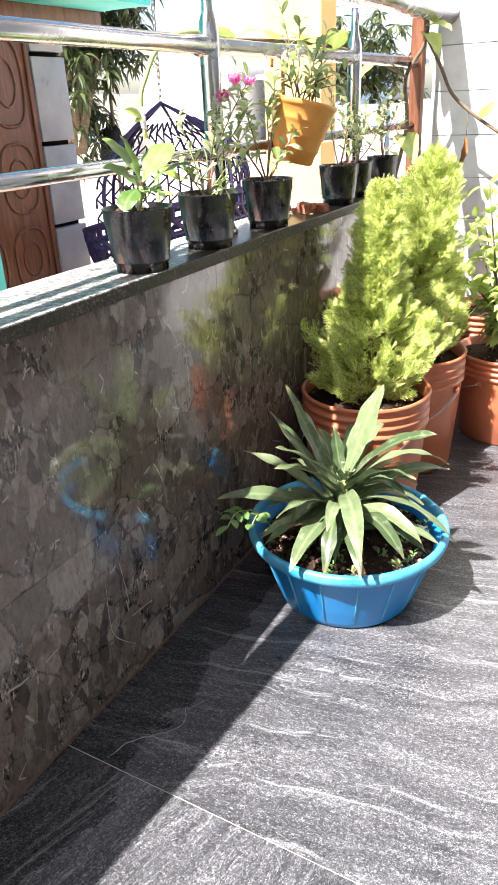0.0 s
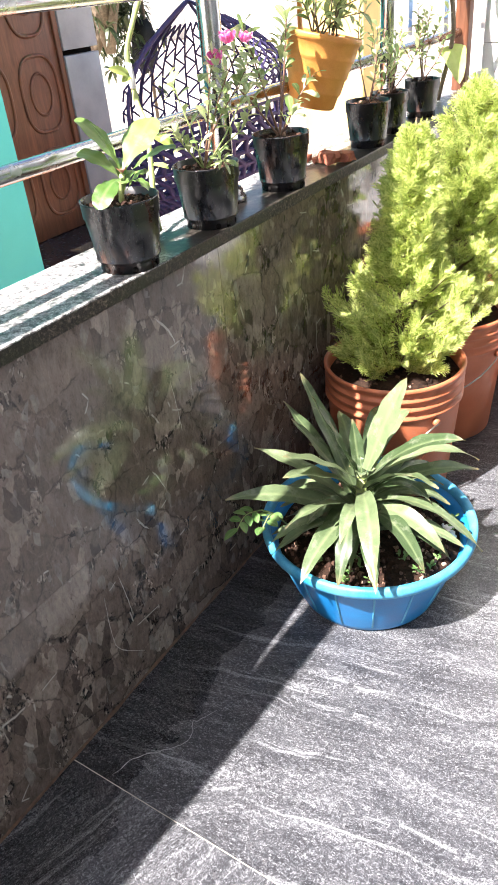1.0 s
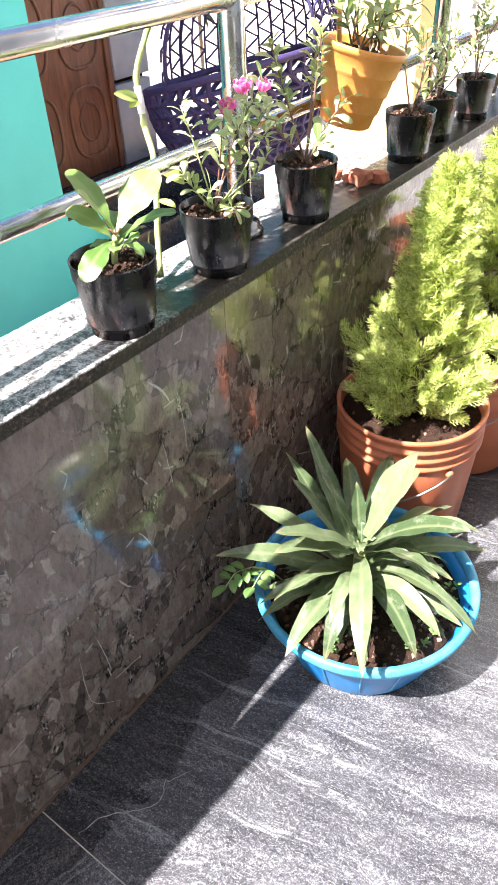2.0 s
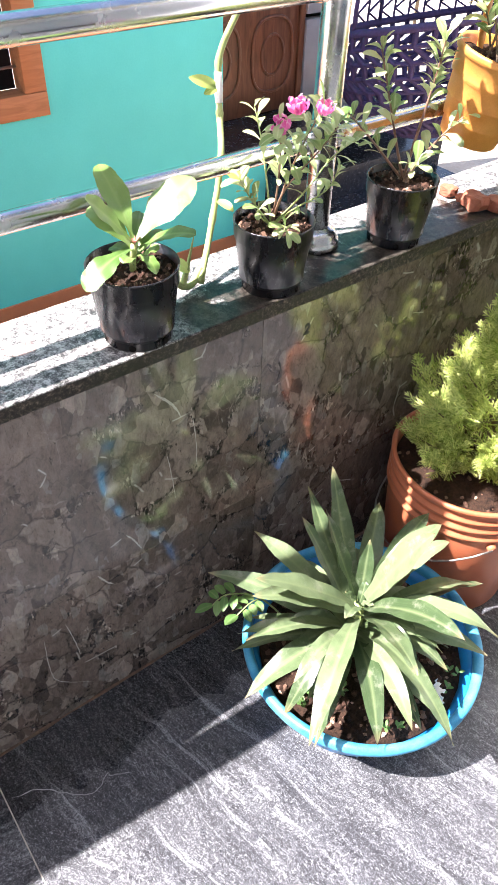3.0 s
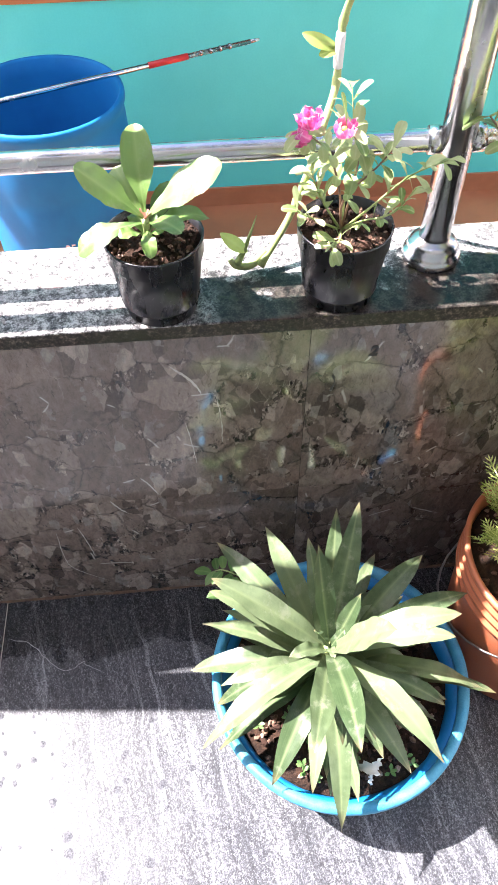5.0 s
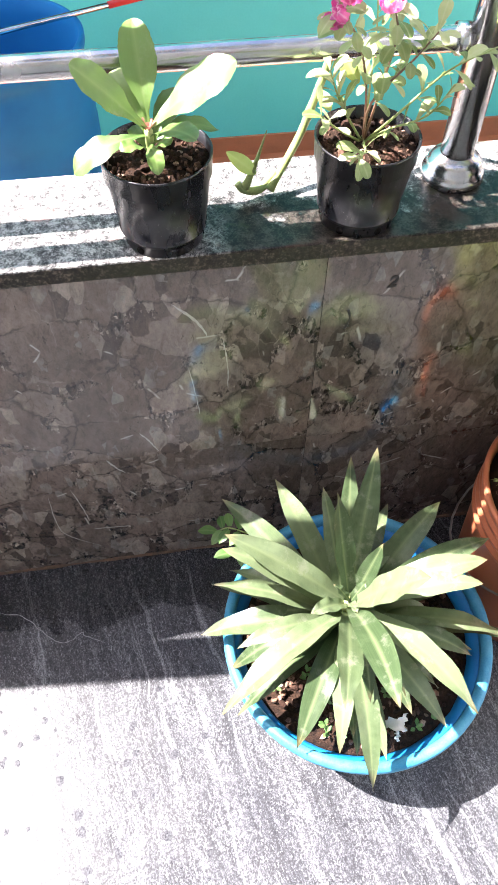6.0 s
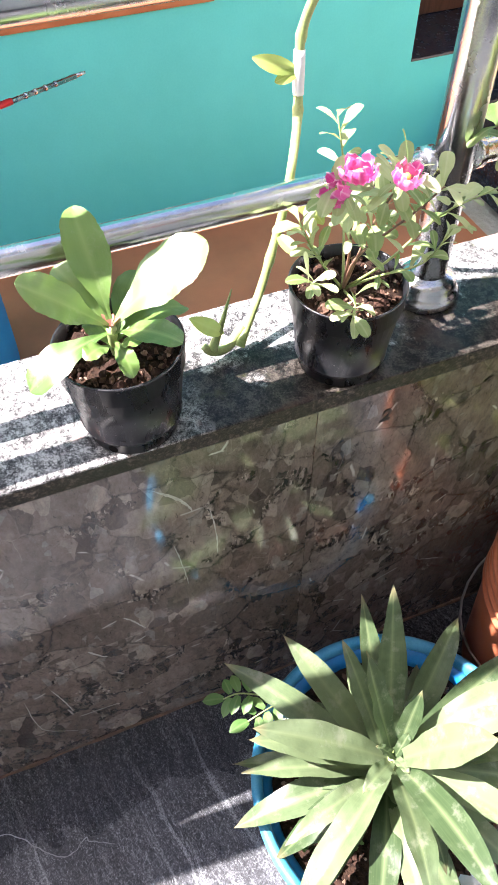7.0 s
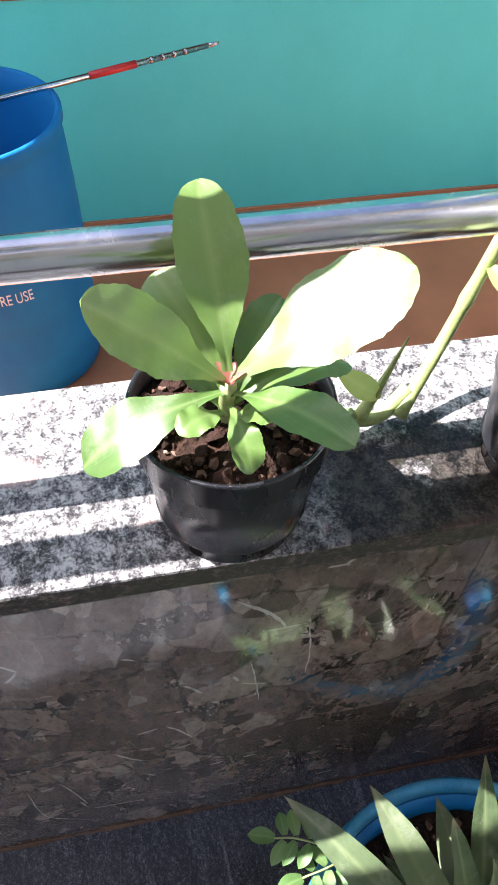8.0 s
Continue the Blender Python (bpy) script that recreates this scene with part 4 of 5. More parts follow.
seedling = thing("paddle_leaf_seedling", (-0.03, -0.208, 0.87), "seedling with broad fleshy pale green leaves in a black pot", "plant")
LC = Vector((-0.013, -0.208, 0.915))
PADDLES = (
    ((-0.082, -0.212, 0.993), 0.037, 0.008, 0.16, (1, 0, 0.6)), ((-0.015, -0.117, 0.979), 0.053, 0.004, 0.05, (0.36, -0.72, 1)),
    ((0.006, -0.273, 0.997), 0.035, 0.004, 0.14, (0.6, 0.1, 1)), ((0.006, -0.289, 0.886), 0.034, 0.012, 0.06, (0.36, -0.72, 1)),
    ((0.062, -0.165, 0.948), 0.026, 0.01, 0.16, (0.2, 0, 1)), ((-0.067, -0.239, 0.95), 0.036, 0.01, 0.1, (0.4, 0, 1)),
    ((0.03, -0.203, 0.893), 0.018, 0.012, 0.12, (0.6, 0, 1)), ((-0.035, -0.135, 0.897), 0.034, 0.012, 0.15, (0, 0, 1)),
    ((-0.06, -0.17, 0.93), 0.028, 0.008, 0.15, (0.3, 0, 1)), ((0.012, -0.238, 0.91), 0.018, 0.008, 0.12, (0.2, 0, 1)),
    ((0.014, -0.188, 0.915), 0.018, 0.008, 0.12, (0.2, 0, 1)), ((-0.05, -0.222, 0.9), 0.026, 0.008, 0.12, (0.2, 0, 1)),
)
for k, (tip, w, arch, fold, up) in enumerate(PADDLES):
    bm = bmesh.new()
    base = LC + Vector((0, 0, 0.006 - 0.003 * k)) + (Vector(tip) - LC).normalized() * 0.003
    blade(bm, base, tip, w, up, arch, fold, 44, "paddle", random.uniform(-0.1, 0.1), 0.0, 0.0011, cols=8, teeth=0.035)
    sheet("leaf", bm, M_PADDLE, seedling)
bm = bmesh.new()
tube(bm, spline([(-0.028, -0.205, 0.862), (-0.021, -0.208, 0.887), LC], 6), 0.0045, 10)
part("stem", bm, M_STEM, seedling)
bm = bmesh.new()
for k in range(5):
    a = 1.26 * k
    blade(bm, LC, LC + Vector((0.009 * math.cos(a), 0.009 * math.sin(a), 0.009 + 0.002 * (k % 2))), 0.006, (0, 0, 1), 0.001, 0.4, 5, "oval")
sheet("bud", bm, M_BUD, seedling, "small pinkish red bud at the heart")


LEAN = {"purslane": ((-0.006, 0.008, 0.0), (0.1, 0.02, 0.07)), "succulent_herb": ((-0.012, 0.018, 0.0), (0.13, -0.18, 0.04))}


def leant(q, owner):
    """A point of a potted plant, moved with its pot and leant by its height above the soil."""
    base, slope = LEAN.get(owner.name, ((0, 0, 0), (0, 0, 0)))
    q = Vector(q)
    return q + Vector(base) + Vector(slope) * (q.z - 0.868)


def sprig(bark, owner, pts, r, leaves, size, mat, shape="oval", spread=1.0, start=0.15, rng=random):
    """A thin stem along pts with small leaves in pairs."""
    line = spline([leant(q, owner) for q in pts], 14)
    bm = bmesh.new()
    tube(bm, line, lambda s: r * (1 - 0.6 * s), 6)
    part("stem", bm, bark, owner)
    for k in range(leaves):
        s = start + (1 - start) * k / max(1, leaves - 1)
        i = min(int(s * (len(line) - 1)), len(line) - 2)
        p = line[i].lerp(line[i + 1], s * (len(line) - 1) - i)
        d = (line[i + 1] - line[i]).normalized()
        a = k * 2.4 + rng.uniform(-0.4, 0.4)
        o = d.orthogonal().normalized()
        q = (Matrix.Rotation(a, 3, d) @ o) * spread + d * rng.uniform(0.2, 0.9)
        ln = size * rng.uniform(0.7, 1.2)
        bm = bmesh.new()
        blade(bm, p, p + q.normalized() * ln, ln * rng.uniform(0.36, 0.5), (0, 0, 1), 0.12 * ln, 0.15, 6, shape, rng.uniform(-0.5, 0.5))
        sheet("leaf", bm, mat, owner)


rng2 = random.Random(4)
purslane = thing("purslane", (-0.028, 0.025, 0.87), "purslane with fleshy green leaves and pink blooms, potted", "plant")
g = Vector((-0.028, 0.02, 0.868))
for pts, nl, st in (
    ([g, (-0.008, 0.005, 0.94), (0.015, -0.02, 1.0), (0.047, -0.053, 1.04)], 30, 0.32),
    ([g, (-0.005, 0.02, 0.95), (0.03, 0.01, 1.01), (0.08, -0.019, 1.06)], 30, 0.34),
    ([g, (0.005, 0.04, 0.92), (0.015, 0.075, 0.965), (0.036, 0.105, 0.995)], 12, 0.45),
    ([g, (-0.055, 0.025, 0.92), (-0.085, 0.03, 0.97), (-0.101, 0.026, 1.006)], 11, 0.4),
    ([g, (-0.04, 0.0, 0.895), (-0.052, -0.012, 0.915), (-0.064, -0.02, 0.935)], 15, 0.3),
    ([g, (0.0, 0.035, 0.9), (0.03, 0.06, 0.93), (0.03, 0.08, 0.96)], 14, 0.3),
    ([g, (0.012, 0.01, 0.885), (0.03, -0.002, 0.888)], 11, 0.35),
    ([g, (-0.01, -0.02, 0.9), (0.015, -0.045, 0.93)], 7, 0.5),
    ([g, (0.0, 0.01, 0.93), (0.035, 0.03, 0.99), (0.05, 0.04, 1.02)], 24, 0.35),
):
    sprig(M_REDSTEM if nl > 20 else M_STEM, purslane, pts, 0.0017, nl, 0.026, M_PURSLANE, "paddle", 1.0, st, rng2)
for c, face, size in (((0.06, -0.034, 1.045), (0.1, -0.75, 0.55), 0.85), ((0.082, -0.036, 1.068), (0.15, -0.25, 1.0), 0.9), ((0.095, -0.011, 1.066), (0.2, 0.15, 1.0), 0.75)):
    bm = bmesh.new()
    c, face = Vector(c), Vector(face).normalized()
    o = face.orthogonal().normalized()
    for k in range(10):
        inner = k >= 5
        d = Matrix.Rotation(k * math.pi / 2.5 + (0.6 if inner else 0), 3, face) @ o
        out, lift = (0.004, 0.019) if inner else (0.0095, 0.02)
        side = c + d * 0.003
        blade(bm, side, side + (d * out * random.uniform(0.6, 1.3) + face * lift * random.uniform(0.8, 1.15)) * size, 0.0145 * size, d - face * 0.3, 0.004, -0.45, 8, "paddle", random.uniform(-0.25, 0.25), 0.0, 0.0016, cols=6)
    flower = sheet("flower", bm, M_PINK, purslane, "bright pink bloom")
    bm = bmesh.new()
    bmesh.ops.create_icosphere(bm, subdivisions=1, radius=0.003, matrix=Matrix.Translation(c + face * 0.008))
    part("stamens", bm, M_YELLOWP, flower)

herb = thing("succulent_herb", (-0.024, 0.283, 0.87), "upright succulent herb with red stems and whorled leaves, potted", "plant")
g = Vector((-0.03, 0.29, 0.868))
for pts, nl in (
    ([g, (-0.05, 0.275, 0.95), (-0.082, 0.26, 1.063)], 17), ([g, (-0.04, 0.32, 0.94), (-0.075, 0.38, 0.99), (-0.091, 0.414, 1.035)], 16),
    ([g, (-0.03, 0.31, 0.95), (-0.04, 0.34, 1.02), (-0.04, 0.35, 1.075)], 14), ([g, (0.0, 0.275, 0.9), (0.012, 0.268, 0.92)], 7),
    ([g, (-0.05, 0.24, 0.93), (-0.075, 0.2, 0.98)], 10), ([g, (-0.01, 0.33, 0.93), (0.01, 0.36, 0.97)], 9),
):
    sprig(M_REDSTEM, herb, pts, 0.0026, int(nl * 1.3), 0.033, M_PURSLANE, "paddle", 1.0, 0.5 if nl > 12 else 0.3, rng2)

bm = bmesh.new()
tube(bm, spline([leant(q, herb) for q in ((-0.075, 0.2, 0.98), (-0.1, 0.225, 0.972), (-0.122, 0.243, 0.95))], 8), 0.0015, 6)
part("stem", bm, M_STEM, herb)
bm = bmesh.new()
blade(bm, leant((-0.12, 0.242, 0.945), herb), leant((-0.158, 0.262, 0.953), herb), 0.032, (0.4, -0.6, 1), 0.003, 0.06, 14, "paddle", 0.0, 0.0, 0.0008, cols=6)
sheet("leaf", bm, M_PADDLE, herb, "broad glossy pale leaf")

for nm, base, tops, lab in (
    ("red_stemmed_cutting", P4, ((-0.01, 0.72, 1.03), (-0.06, 0.74, 1.1), (-0.05, 0.78, 1.0), (0.02, 0.77, 0.96)), "thin cutting with red stems and few small leaves"),
    ("woody_cutting", P5, ((-0.03, 0.92, 1.02), (-0.1, 0.97, 0.98), (-0.02, 0.9, 0.95), (0.0, 0.98, 1.0)), "sparse woody cutting with small leaves in a black pot"),
    ("small_bush", P6, ((-0.02, 1.1, 1.04), (-0.1, 1.18, 1.0), (0.01, 1.15, 0.99), (-0.06, 1.1, 1.06), (-0.01, 1.2, 1.03)), "small bushy plant with many little leaves in a black pot"),
):
    owner = thing(nm, (base[0], base[1], 0.862), lab, "plant")
    for t in tops:
        b0 = Vector((base[0], base[1], 0.86))
        mid = b0.lerp(Vector(t), 0.5) + Vector((rng2.uniform(-0.02, 0.02), rng2.uniform(-0.02, 0.02), 0))
        sprig(M_REDSTEM, owner, [b0, mid, t], 0.002, 13, 0.026, M_PURSLANE, "oval", 1.0, 0.3, rng2)
        sprig(M_REDSTEM, owner, [mid, mid + Vector((rng2.uniform(-0.04, 0.04), rng2.uniform(-0.04, 0.04), 0.07))], 0.0014, 8, 0.022, M_PURSLANE, "oval", 1.0, 0.3, rng2)

# ---------------------------------------------------------------- pot hooked on the railing
HB, HT = Vector((-0.055, 0.47, 0.9)), Vector((-0.03, 0.475, 1.04))
hang = thing("hanging_pot", HB, "orange plastic pot hooked askew on the steel railing", "flower pot")
ax = (HT - HB).normalized()
tilt = Vector((0, 0, 1)).rotation_difference((ax + Vector((0.02, 0.1, 0))).normalized()).to_matrix()
prof = [(0, 0.004), (0.048, 0.0), (0.053, 0.004), (0.0575, 0.028), (0.061, 0.031), (0.062, 0.036), (0.0655, 0.06), (0.069, 0.063), (0.07, 0.068), (0.0735, 0.094), (0.077, 0.097), (0.078, 0.102), (0.081, 0.128), (0.085, 0.13), (0.0865, 0.138), (0.084, 0.142), (0.079, 0.138), (0.068, 0.08), (0.05, 0.01), (0, 0.01)]
bm = bmesh.new()
lathe(bm, [(0.95 * r, z) for r, z in prof], 56, HB, tilt)
part("body", bm, M_ORANGE, hang)
bm = bmesh.new()
soil_disc(bm, (0, 0, 0.125), 0.073, 9, 0.004, 0.004)
bmesh.ops.transform(bm, matrix=Matrix.Translation(HB) @ tilt.to_4x4(), verts=bm.verts[:])
part("soil", bm, M_SOIL, hang)
bm = bmesh.new()
hookline = spline([(-0.085, 0.492, 1.005), (-0.086, 0.492, 1.07), (-0.087, 0.492, 1.13), (-0.1, 0.492, 1.15), (-0.114, 0.492, 1.135), (-0.116, 0.492, 1.115)], 20)
tube(bm, hookline, 0.0035, 8)
bmesh.ops.scale(bm, vec=(1, 2.4, 1), space=Matrix.Translation((0, -0.492, 0)), verts=bm.verts[:])
part("hook", bm, M_ORANGE, hang, "flat orange hook over the rail")
hplant = thing("trailing_herb", (-0.02, 0.507, 1.01), "leafy herb with small oval leaves growing in the hanging pot", "plant")
for t in ((-0.08, 0.5, 1.17), (-0.03, 0.47, 1.2), (0.02, 0.5, 1.16), (0.05, 0.55, 1.1), (-0.05, 0.56, 1.15), (0.0, 0.57, 1.19), (0.03, 0.45, 1.1), (-0.11, 0.52, 1.26), (0.06, 0.5, 1.07), (-0.02, 0.6, 1.1), (-0.06, 0.43, 1.12)):
    b0 = HT + Vector((rng2.uniform(-0.03, 0.03), rng2.uniform(-0.03, 0.03), -0.012))
    mid = b0.lerp(Vector(t), 0.5) + Vector((rng2.uniform(-0.015, 0.015), rng2.uniform(-0.015, 0.015), 0.01))
    sprig(M_BARK, hplant, [b0, mid, t], 0.002, 14, 0.033, M_PURSLANE, "oval", 1.0, 0.25, rng2)

# ---------------------------------------------------------------- climbing stem by the post
vine = thing("climbing_stem", (-0.085, -0.075, SILL), "thick pale green climbing stem with nodes, leaning on the railing", "plant")
bm = bmesh.new()
vline = spline([(-0.078, -0.068, 0.785), (-0.112, -0.029, 0.828), (-0.125, -0.01, 0.867), (-0.135, 0.006, 0.906), (-0.146, 0.018, 0.945), (-0.172, 0.034, 0.978), (-0.178, 0.036, 1.02), (-0.182, 0.04, 1.056), (-0.172, 0.052, 1.095), (-0.168, 0.085, 1.138), (-0.15, 0.14, 1.17), (-0.13, 0.2, 1.175), (-0.115, 0.3, 1.165)], 72)
tube(bm, vline, lambda s: 0.005 + 0.0013 * max(0, math.cos(s * 44)) ** 8 - 0.0006 * s, 10)
part("stem", bm, M_STEM, vine)
for i, tip, w, up in ((36, (-0.188, -0.008, 1.036), 0.017, (1, -0.6, 0.5)), (36, (-0.18, 0.012, 1.013), 0.013, (1, -0.6, 0.5)), (22, (-0.1, 0.035, 0.9), 0.026, (0.8, -0.4, 0.8)), (14, (-0.095, 0.004, 0.872), 0.016, (1, 0, 0.6))):
    bm = bmesh.new()
    blade(bm, vline[i], tip, w, up, 0.004, 0.3, 10, "oval", 0.0, 0.0)
    sheet("leaf", bm, M_HEART, vine)
bm = bmesh.new()
tube(bm, spline([(-0.092, -0.058, 0.8), (-0.083, -0.08, 0.784), (-0.078, -0.1, 0.788), (-0.08, -0.108, 0.797)], 14), lambda u: 0.0062 - 0.002 * u, 9)
part("runner", bm, M_STEM, vine)
bm = bmesh.new()
tube(bm, spline([(-0.079, -0.099, 0.79), (-0.083, -0.086, 0.818), (-0.086, -0.072, 0.86)], 12), lambda u: 0.0052 * (1 - u) + 0.0006, 8)
part("shoot", bm, M_STEM, vine, "pointed green shoot")
bm = bmesh.new()
blade(bm, (-0.08, -0.085, 0.808), (-0.084, -0.12, 0.838), 0.019, (1, 0.2, 0.5), 0.003, 0.25, 10, "oval", 0.0, 0.0)
sheet("leaf", bm, M_HEART, vine)

# white papery scar on the climbing stem
bm = bmesh.new()
tube(bm, vline[33:40], lambda s: 0.0062 - 0.001 * abs(s - 0.5), 10)
part("scar", bm, M_WHITE, vine, "white papery scar at a node")

# water drops drying on the floor, and a wet film in the shade of the wall
bm = bmesh.new()
rd = random.Random(15)
for k in range(150):
    x, y, r = rd.uniform(0.22, 0.72), rd.uniform(-0.85, -0.2), rd.choice((0.002, 0.003, 0.004, 0.0055, 0.007, 0.008)) * rd.uniform(0.7, 1.2)
    if (x - 0.42) ** 2 / 0.09 + (y + 0.5) ** 2 / 0.12 > 1:
        continue
    rim = [bm.verts.new((x + r * (1 + 0.35 * noise.noise((7 * k, math.cos(a) * 1.5, math.sin(a) * 1.5))) * math.cos(a), y + r * (1 + 0.35 * noise.noise((7 * k, math.cos(a) * 1.5, math.sin(a) * 1.5))) * math.sin(a), 0.0003)) for a in [2 * math.pi * i / 14 for i in range(14)]]
    top = bm.verts.new((x, y, 0.0008))
    for i in range(14):
        bm.faces.new((rim[i], rim[(i + 1) % 14], top))
tagged(part("water_drops", bm, M_WET), "dark drying water drops on the granite floor", "water", kind="stuff")

# pale scalloped line where standing water dried
bm = bmesh.new()
tide = spline([(0.084, -0.6, 0), (0.1, -0.557, 0), (0.128, -0.524, 0), (0.148, -0.505, 0), (0.162, -0.482, 0), (0.158, -0.46, 0), (0.148, -0.444, 0), (0.159, -0.43, 0), (0.174, -0.4, 0)], 64)
edge_l, edge_r = [], []
for i, q in enumerate(tide):
    d = (tide[min(i + 1, len(tide) - 1)] - tide[max(i - 1, 0)]).normalized()
    o = Vector((d.y, -d.x, 0)) * (0.0008 + 0.0007 * noise.noise((i * 0.35, 2, 0))) * min(1, (i + 0.5) / 4, (len(tide) - 0.5 - i) / 4)
    q = q + Vector((0.004 * noise.noise((i * 0.22, 0, 0)), 0.004 * noise.noise((i * 0.22, 9, 0)), 0.0007))
    edge_l.append(bm.verts.new(q - o))
    edge_r.append(bm.verts.new(q + o))
for i in range(len(tide) - 1):
    bm.faces.new((edge_l[i], edge_l[i + 1], edge_r[i + 1], edge_r[i]))
tagged(part("water_mark", bm, M_TIDE), "pale scalloped tide line of dried water on the floor", "stain", kind="stuff")

# white calcite veins in the wall tiles
M_CALCITE = plain("calcite_vein", (0.3, 0.28, 0.25), (0.52, 0.5, 0.46), 150, 0.12)
VEINS = (
    (((-0.204, 0.684), (-0.183, 0.661), (-0.169, 0.640), (-0.161, 0.618)), 0.0018),
    (((-0.190, 0.555), (-0.184, 0.503), (-0.179, 0.448)), 0.0009),
    (((-0.277, 0.417), (-0.265, 0.396), (-0.251, 0.362)), 0.0013),
    (((-0.338, 0.354), (-0.326, 0.329), (-0.312, 0.309)), 0.0015),
    (((-0.411, 0.277), (-0.403, 0.223), (-0.397, 0.163)), 0.0009),
    (((-0.452, 0.264), (-0.456, 0.174), (-0.446, 0.121), (-0.389, 0.058)), 0.0007),
    (((-0.140, 0.612), (-0.135, 0.564), (-0.134, 0.501)), 0.0008),
)
for pts, wide in VEINS:
    line = spline([(0, y, z) for y, z in pts], 24)
    bm = bmesh.new()
    rows = []
    for i, q in enumerate(line):
        d = (line[min(i + 1, len(line) - 1)] - line[max(i - 1, 0)]).normalized()
        u = i / (len(line) - 1)
        o = Vector((0, d.z, -d.y)) * wide * (0.25 + min(1.0, 5 * u, 5 * (1 - u))) * (0.8 + 0.7 * noise.noise((i * 0.6, pts[0][0] * 40, 0)))
        q = q + Vector((0.0003, 0.0012 * noise.noise((i * 0.5, 3, pts[0][1] * 30)), 0))
        rows.append((bm.verts.new(q - o), bm.verts.new(q + o)))
    for (a, b), (c, d) in zip(rows, rows[1:]):
        bm.faces.new((a, b, d, c))
    part("vein", bm, M_CALCITE, wall, "white calcite vein in the polished stone")

# ink figure on a wall tile
fc = bpy.data.curves.new("figure", "FONT")
fc.body, fc.size, fc.extrude, fc.shear, fc.offset = "2", 0.027, 0.0002, 0.2, 0.0012
tmp = new("figure", fc)
me = bpy.data.meshes.new_from_object(tmp.evaluated_get(bpy.context.evaluated_depsgraph_get()))
bpy.data.objects.remove(tmp)
for v in me.vertices:
    v.co = Vector((0.0005 + v.co.z, 0.08 + v.co.x * 0.9, 0.677 + v.co.y))
link("ink_figure", me, M_INK, wall, "small black ink figure on a tile", False)
bm = bmesh.new()
tube(bm, spline([(0.0001, 0.032, 0.642), (0.0001, 0.036, 0.626), (0.0001, 0.031, 0.606)], 10), lambda t: 0.0016 + 0.0008 * math.sin(9 * t), 6)
bmesh.ops.scale(bm, vec=(0.3, 1, 1), verts=bm.verts[:])
part("ink_bar", bm, M_INK, wall, "short black ink stroke on a tile")

# broken brick on the sill
for k, (c, s) in enumerate((((-0.098, 0.512, SILL), 0.015), ((-0.034, 0.508, SILL), 0.022), ((-0.006, 0.54, SILL), 0.019), ((-0.066, 0.512, SILL), 0.011))):
    bm = bmesh.new()
    bmesh.ops.create_icosphere(bm, subdivisions=2, radius=1.0)
    rb = random.Random(k)
    for v in bm.verts:
        v.co = Vector((max(-0.8, min(0.8, v.co.x)) * s * 1.3, max(-0.7, min(0.7, v.co.y)) * s * 1.2, max(-0.6, min(0.6, v.co.z)) * s)) * (1 + 0.3 * noise.noise(v.co * 2 + Vector((k * 5, 0, 0))))
    low = min(v.co.z for v in bm.verts)
    bmesh.ops.translate(bm, vec=Vector(c) - Vector((0, 0, low)), verts=bm.verts[:])
    tagged(part("brick_piece", bm, M_BRICK, smooth=False), "broken lump of red brick lying on the sill", "brick", "brick lumps")

# ---------------------------------------------------------------- plants by the end wall
shrub = thing("leafy_shrub", (0.42, 1.09, 0.26), "sunlit shrub with heart-shaped pale green leaves in a wide bucket", "shrub")
rng3 = random.Random(8)
for k in range(12):
    a = k * 2.4
    top = Vector((0.4 + 0.15 * math.cos(a), 1.08 + 0.13 * math.sin(a), rng3.uniform(0.49, 0.81)))
    line = spline([(0.41 + 0.02 * math.cos(a), 1.08 + 0.02 * math.sin(a), 0.25), (0.405 + 0.05 * math.cos(a), 1.08 + 0.05 * math.sin(a), 0.41), top], 10)
    bm = bmesh.new()
    tube(bm, line, lambda s: 0.006 * (1 - 0.7 * s), 7)
    part("stem", bm, M_BARK, shrub)
    for i in range(3, 11):
        for _ in range(5):
            p = line[i]
            d = Vector((rng3.uniform(-1, 1), rng3.uniform(-1, 1), rng3.uniform(-0.5, 0.7))).normalized()
            ln = rng3.uniform(0.035, 0.065)
            lf = bmesh.new()
            blade(lf, p + d * 0.015, p + d * (0.015 + ln), ln * 0.8, (0, 0, 1), 0.006, 0.2, 7, "heart", rng3.uniform(-0.6, 0.6), 0.01)
            sheet("leaf", lf, M_HEART, shrub)

creeper = thing("creeper", (-0.02, 1.45, SILL), "woody creeper with big heart-shaped leaves climbing the far post", "creeper")
bm = bmesh.new()
tube(bm, spline([(-0.06, 1.4, 0.77), (-0.03, 1.42, 0.95), (-0.06, 1.48, 1.1), (0.0, 1.5, 1.22), (-0.03, 1.52, 1.4)], 24), 0.007, 8)
tube(bm, spline([(0.05, 1.53, 1.12), (0.09, 1.54, 1.04), (0.17, 1.55, 0.97), (0.28, 1.55, 0.9), (0.4, 1.5, 0.84)], 20), 0.0062, 8)
tube(bm, spline([(0.0, 1.5, 1.22), (0.03, 1.52, 1.16), (0.05, 1.53, 1.12)], 8), 0.006, 8)
tube(bm, spline([(-0.06, 1.48, 1.1), (-0.1, 1.2, 1.16), (-0.12, 0.8, 1.18), (-0.12, 0.4, 1.17), (-0.11, 0.25, 1.16)], 40), 0.005, 7)
part("stem", bm, M_BARK, creeper)
